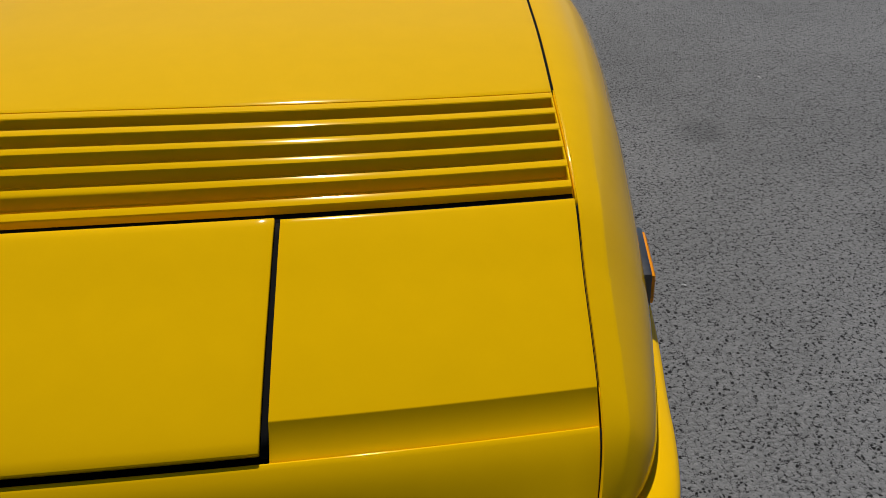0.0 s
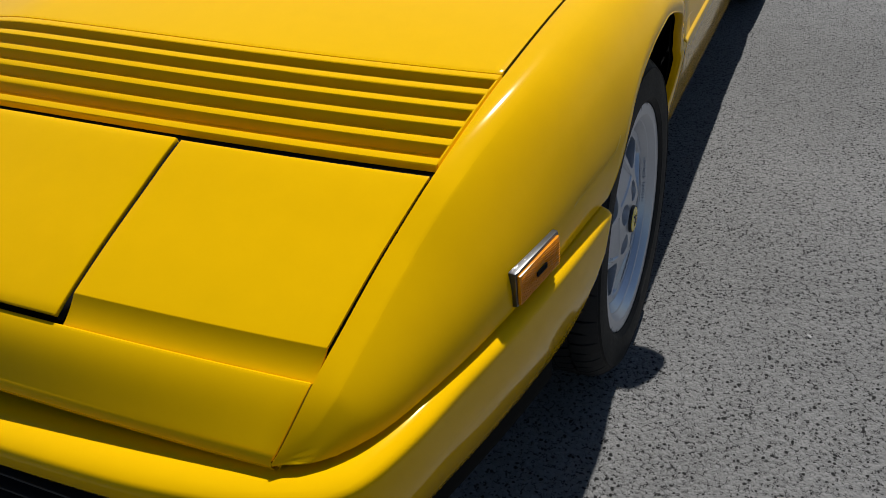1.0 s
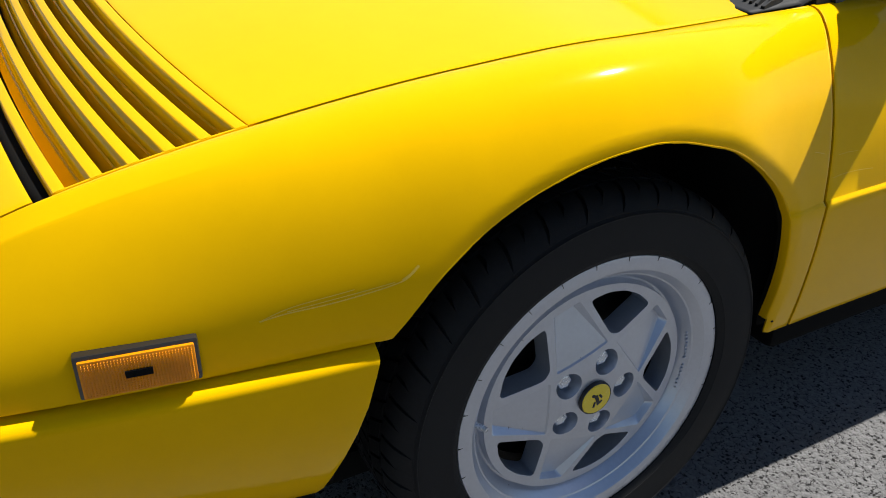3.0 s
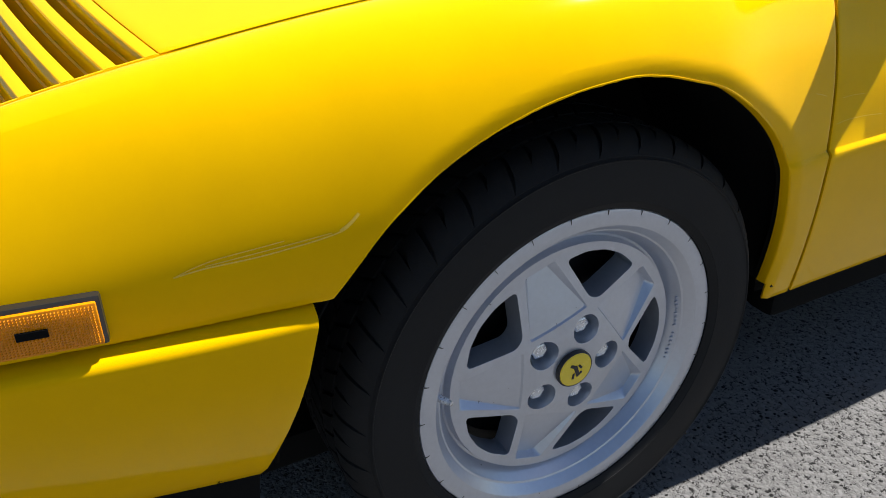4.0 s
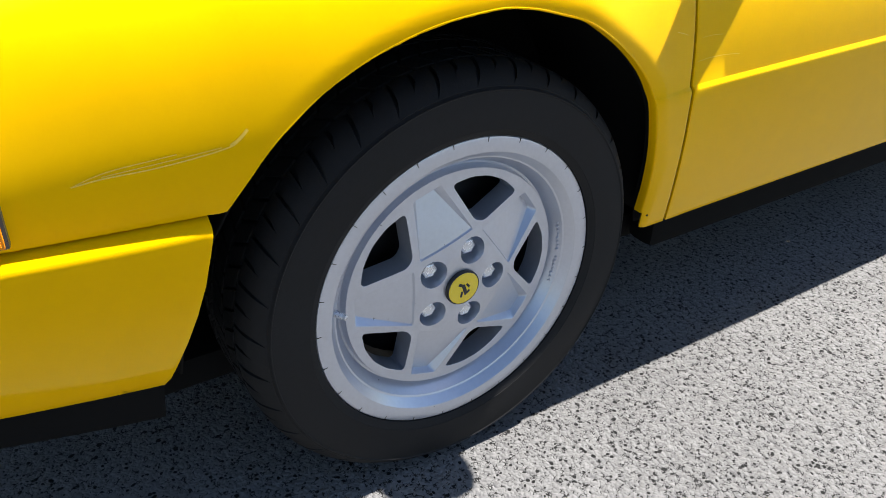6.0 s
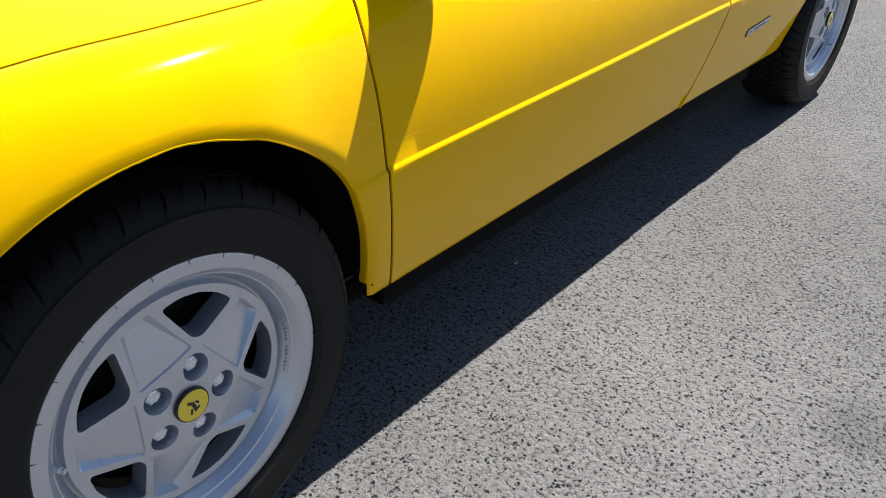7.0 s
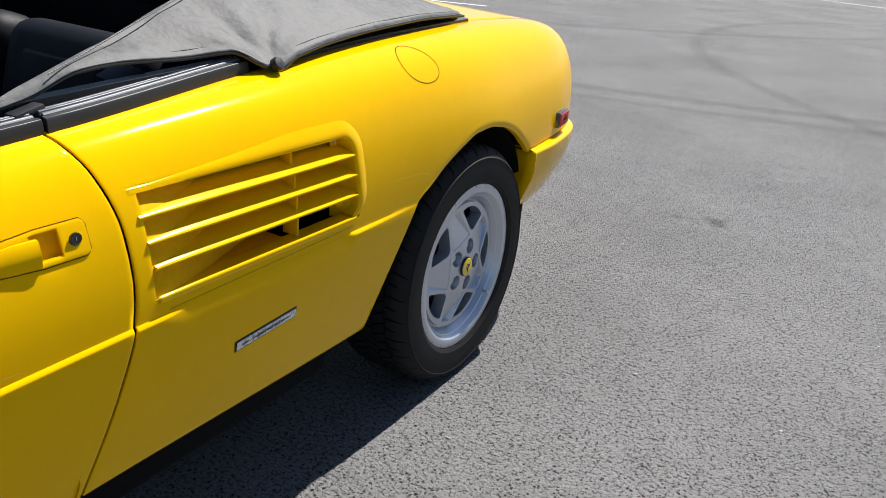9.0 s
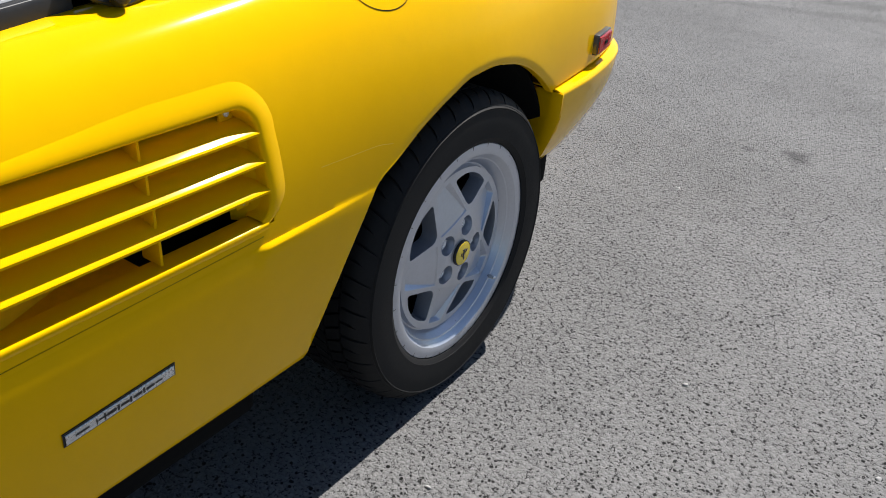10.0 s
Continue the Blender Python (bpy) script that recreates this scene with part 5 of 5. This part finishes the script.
pts = [[(0.700, 0.430, 0.795), (0.695, 0.640, 0.800), (0.640, 0.640, 0.945), (0.655, 0.520, 0.885)], [(0.715, 0.470, 0.822), (0.715, 0.600, 0.825), (0.690, 0.595, 0.935), (0.695, 0.520, 0.915)],
       [(0.758, 0.512, 0.842), (0.758, 0.576, 0.840), (0.758, 0.576, 0.930), (0.758, 0.518, 0.925)]]
rings = [[foot.verts.new(p) for p in r] for r in pts]
for a, b in zip(rings, rings[1:]):
    for j in range(4):
        foot.faces.new((a[j], a[(j + 1) % 4], b[(j + 1) % 4], b[j]))
foot.faces.new(rings[0][::-1]), foot.faces.new(rings[-1])
part("foot", foot, MIRRORBLACK, dm, smooth=30, bevel=0.006)
mirror(dm)


# ---- folded top under its cover ----
def bow(pts):
    """A smooth space curve through points, by their running length."""
    t = [0.0]
    for a, b in zip(pts, pts[1:]):
        t.append(t[-1] + math.dist(a, b))
    fs = [curve(*[(k / t[-1], p[j]) for k, p in zip(t, pts)]) for j in range(3)]
    return lambda u: Vector([f(u) for f in fs])


outer = bow([(0.660, 1.545, 0.852), (0.657, 1.615, 0.866), (0.655, 1.70, 0.893), (0.655, 1.775, 0.897), (0.653, 1.90, 0.892), (0.662, 1.998, 0.895), (0.697, 2.05, 0.868), (0.700, 2.078, 0.862), (0.694, 2.13, 0.880),
             (0.680, 2.265, 0.897), (0.668, 2.45, 0.910), (0.650, 2.65, 0.915), (0.635, 2.80, 0.912), (0.60, 2.885, 0.910), (0.50, 2.915, 0.917), (0.25, 2.935, 0.928), (XC, 2.94, 0.932)])
innr = bow([(0.656, 1.545, 0.857), (0.640, 1.65, 0.886), (0.590, 1.82, 0.928), (0.530, 1.99, 0.966), (0.46, 2.14, 1.0), (0.34, 2.26, 1.03), (0.15, 2.32, 1.045), (XC, 2.33, 1.05)])
match = curve((0, 0), (0.22, 0.30), (0.36, 0.52), (0.6, 0.78), (0.8, 0.9), (1, 1))
rows = []
NU, NV = 150, 26
for i in range(NU + 1):
    u = i / NU
    a, b = outer(u), innr(match(u))
    row = []
    for k in range(NV + 1):
        v = k / NV
        p = a.lerp(b, v)
        d = math.hypot(p.x - 0.70, p.y - 2.064)
        ang = math.atan2(p.y - 2.064, 0.70 - p.x)
        fold = 0.006 * math.sin(ang * 7.0 + 0.6) * math.exp(-d / 0.22) * min(1, d / 0.05)
        soft = 0.007 * noise.noise((p.x * 6, p.y * 5, 3.0)) + 0.004 * noise.noise((p.x * 19, p.y * 15, 7.0))
        p.z += (0.007 * math.sin(math.pi * v) ** 0.8 + (fold + soft) * min(1, 6 * v) * min(1, 8 * (1 - v) + 0.1)) * min(1, u * 8)
        row.append(p)
    rows.append(row)
full = [r for r in rows] + [[Vector((2 * XC - p.x, p.y, p.z)) for p in r] for r in rows[-2::-1]]
top = part("soft_top_cover", grid(full), VINYL, car, "grey-black vinyl cover over the folded soft top", smooth=60, thick=0.005)
edge_pts = [outer(i / 160) for i in range(161)]
SEC = [(0.004 * math.cos(a), 0.004 * math.sin(a)) for a in [2 * math.pi * k / 8 for k in range(8)]]
for s in (1, -1):
    part("piping", sweep([p if s > 0 else Vector((2 * XC - p.x, p.y, p.z)) for p in edge_pts], SEC), BLACK, top)
bm = bmesh.new()
for i in range(110):
    u = 0.09 + 0.53 * i / 110
    p0, p1 = innr(u), innr(u + 0.003)
    off = Vector((0.018, 0.0, 0.0085))
    sweep([p0 + off, p1 + off], [(-0.0009, -0.0005), (-0.0009, 0.0015), (0.0009, 0.0015), (0.0009, -0.0005)], bm=bm)
part("stitching", bm, THREAD, top)
snap = revolve([(-0.004, 0.013), (0.004, 0.013), (0.008, 0.010), (0.009, 0.0001)], 20)
bmesh.ops.transform(snap, matrix=pose(0.705, 2.066, 0.874, 0, -35, 0), verts=snap.verts)
part("snap_button", snap, BLACK, top)
# a stitched hem runs along the outer edge
hem_pts = []
for i in range(111):
    u = 0.015 + 0.68 * i / 110
    a, b = outer(u), innr(match(u))
    q = a + (b - a).normalized() * min(0.016, 0.35 * (b - a).length)
    q.z += 0.0045
    hem_pts.append(q)
for s in (1, -1):
    part("hem", sweep([q if s > 0 else Vector((2 * XC - q.x, q.y, q.z)) for q in hem_pts], [(-0.0032, -0.003), (-0.002, 0.0022), (0.002, 0.0022), (0.0032, -0.003)]), VINYL, top, smooth=50)
mirror(part("hinge_plate", box((0.05, 0.055, 0.012), (0.618, 1.80, 0.868), 0.003, (20, 15, 10)), GASKET, car))
# folded frame under the cover, dark
part("folded_frame", box((1.20, 0.50, 0.10), (XC, 2.66, 0.865), 0.03), INNER, car)
mirror(part("frame_arm", sweep([(0.645, 1.60, 0.852), (0.650, 1.75, 0.862), (0.648, 1.98, 0.872)], [(-0.012, -0.008), (-0.012, 0.008), (0.012, 0.008), (0.012, -0.008)]), BLACK, car))
mirror(part("latch", box((0.022, 0.05, 0.009), (0.672, 1.60, 0.852), 0.003, (10, 0, 8)), GASKET, car))

# ---- ground: one sheet; beside the car its stones stand up as real relief ----
GX0, GX1, GY0, GY1, CELL = 0.66, 2.26, -0.95, 4.25, 0.0046
nx, ny = round((GX1 - GX0) / CELL), round((GY1 - GY0) / CELL)
gx, gy = np.meshgrid(np.linspace(GX0, GX1, nx + 1), np.linspace(GY0, GY1, ny + 1))


def stones(size, seed):
    """Distance to the nearest stone's middle, in stone sizes, and that stone's own random number."""
    r = np.random.RandomState(seed)
    W, H = int((GX1 - GX0) / size) + 5, int((GY1 - GY0) / size) + 5
    jx, jy, val = r.rand(H, W), r.rand(H, W), r.rand(H, W)
    u, v = (gx - GX0) / size + 2, (gy - GY0) / size + 2
    iu, iv = u.astype(int), v.astype(int)
    best, own = np.full(u.shape, 9.0), np.zeros(u.shape)
    for dv in (-1, 0, 1):
        for du in (-1, 0, 1):
            a, b = np.clip(iv + dv, 0, H - 1), np.clip(iu + du, 0, W - 1)
            d = (u - (iu + du + jx[a, b])) ** 2 + (v - (iv + dv + jy[a, b])) ** 2
            near = d < best
            best, own = np.where(near, d, best), np.where(near, val[a, b], own)
    return np.sqrt(best), own


d1, v1 = stones(0.0105, 3)
_, v2 = stones(0.031, 5)
d3, v3 = stones(0.0078, 9)
# fairly level stone tops, with crevices between some of them and pits where one is gone
crack = np.clip((d1 - 0.42) / 0.33, 0, 1) * (0.35 + 0.65 * (v2 > 0.35))
h = 0.0009 * (v1 - 0.5) + 0.0011 * np.clip(1 - d3, 0, 1) * v3 - 0.0026 * crack
h = np.where(v1 < 0.10, h - 0.0036 * np.clip(1.25 - d1 * 1.5, 0, 1), h) - 0.0006
rim_x = np.clip(np.minimum(gx - GX0, GX1 - gx) / 0.12, 0, 1)
rim_y = np.clip(np.minimum(gy - GY0, GY1 - gy) / 0.3, 0, 1)
gz = 0.42 * h * rim_x * rim_y
co = np.stack((gx, gy, gz), -1).reshape(-1, 3)
i0 = (np.arange(ny)[:, None] * (nx + 1) + np.arange(nx)[None, :]).reshape(-1)
quads = np.stack((i0, i0 + 1, i0 + nx + 2, i0 + nx + 1), -1)
far = np.array([(-900, -900, 0), (900, -900, 0), (900, 900, 0), (-900, 900, 0)], float)
base = len(co)
co = np.concatenate((co, far))
c00, c10, c01, c11 = 0, nx, ny * (nx + 1), ny * (nx + 1) + nx
quads = np.concatenate((quads, [(base, base + 1, c10, c00), (base + 1, base + 2, c11, c10), (base + 2, base + 3, c01, c11), (base + 3, base, c00, c01)]))
me = bpy.data.meshes.new("ground")
me.vertices.add(len(co))
me.vertices.foreach_set("co", co.ravel())
me.loops.add(quads.size)
me.loops.foreach_set("vertex_index", quads.ravel().astype(np.int32))
me.polygons.add(len(quads))
me.polygons.foreach_set("loop_start", np.arange(0, quads.size, 4, dtype=np.int32))
me.update(calc_edges=True)
me.polygons.foreach_set("use_smooth", np.ones(len(quads), dtype=bool))
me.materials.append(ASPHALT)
tagged(new("ground", me), "sunlit worn grey asphalt of an open yard", "asphalt", kind="structure")


# pale chips lying about
def chip(seed):
    r = random.Random(seed)
    bm = bmesh.new()
    bmesh.ops.create_icosphere(bm, subdivisions=2, radius=1)
    for v in bm.verts:
        v.co *= 0.75 + 0.5 * noise.noise(v.co * 1.3 + Vector((seed, 0, 0)))
    bmesh.ops.scale(bm, verts=bm.verts, vec=(0.007 + 0.004 * r.random(), 0.004 + 0.002 * r.random(), 0.0026))
    return bm


PALE = material("pale_stone", (0.33, 0.325, 0.315), 0.8, spread=0.1, scale=90)
for k, (x, y) in enumerate(((0.842, 3.945), (1.62, 2.944), (1.84, 1.37), (1.146, 0.136), (0.955, 2.393), (1.795, 3.655), (1.36, 4.62), (2.02, 3.1), (1.22, 2.98))):
    st = part("stone_chip", chip(k), PALE, None, smooth=50)
    st.matrix_basis = pose(x, y, 0.0013, 0, 0, 47 * k)
    tagged(st, "small pale stone chip lying on the asphalt", "stone", "pale stone chips")
for x0, y0, x1, y1, w in ((-9.0, 9.7, -3.95, 11.74, 0.10), (-1.6, 24.2, 9.0, 21.3, 0.11)):
    d = Vector((x1 - x0, y1 - y0, 0)).normalized() * w / 2
    nrm = Vector((-d.y, d.x, 0))
    bm = bmesh.new()
    n = 30
    rows = [[Vector((x0 + (x1 - x0) * i / n, y0 + (y1 - y0) * i / n, 0.004)) + nrm * s * (1 + 0.08 * noise.noise((i * 0.7, s, 0))) for s in (-1, 1)] for i in range(n + 1)]
    tagged(part("road_marking", grid(rows), WHITE, None), "worn white painted line on the asphalt", "road marking", kind="structure")
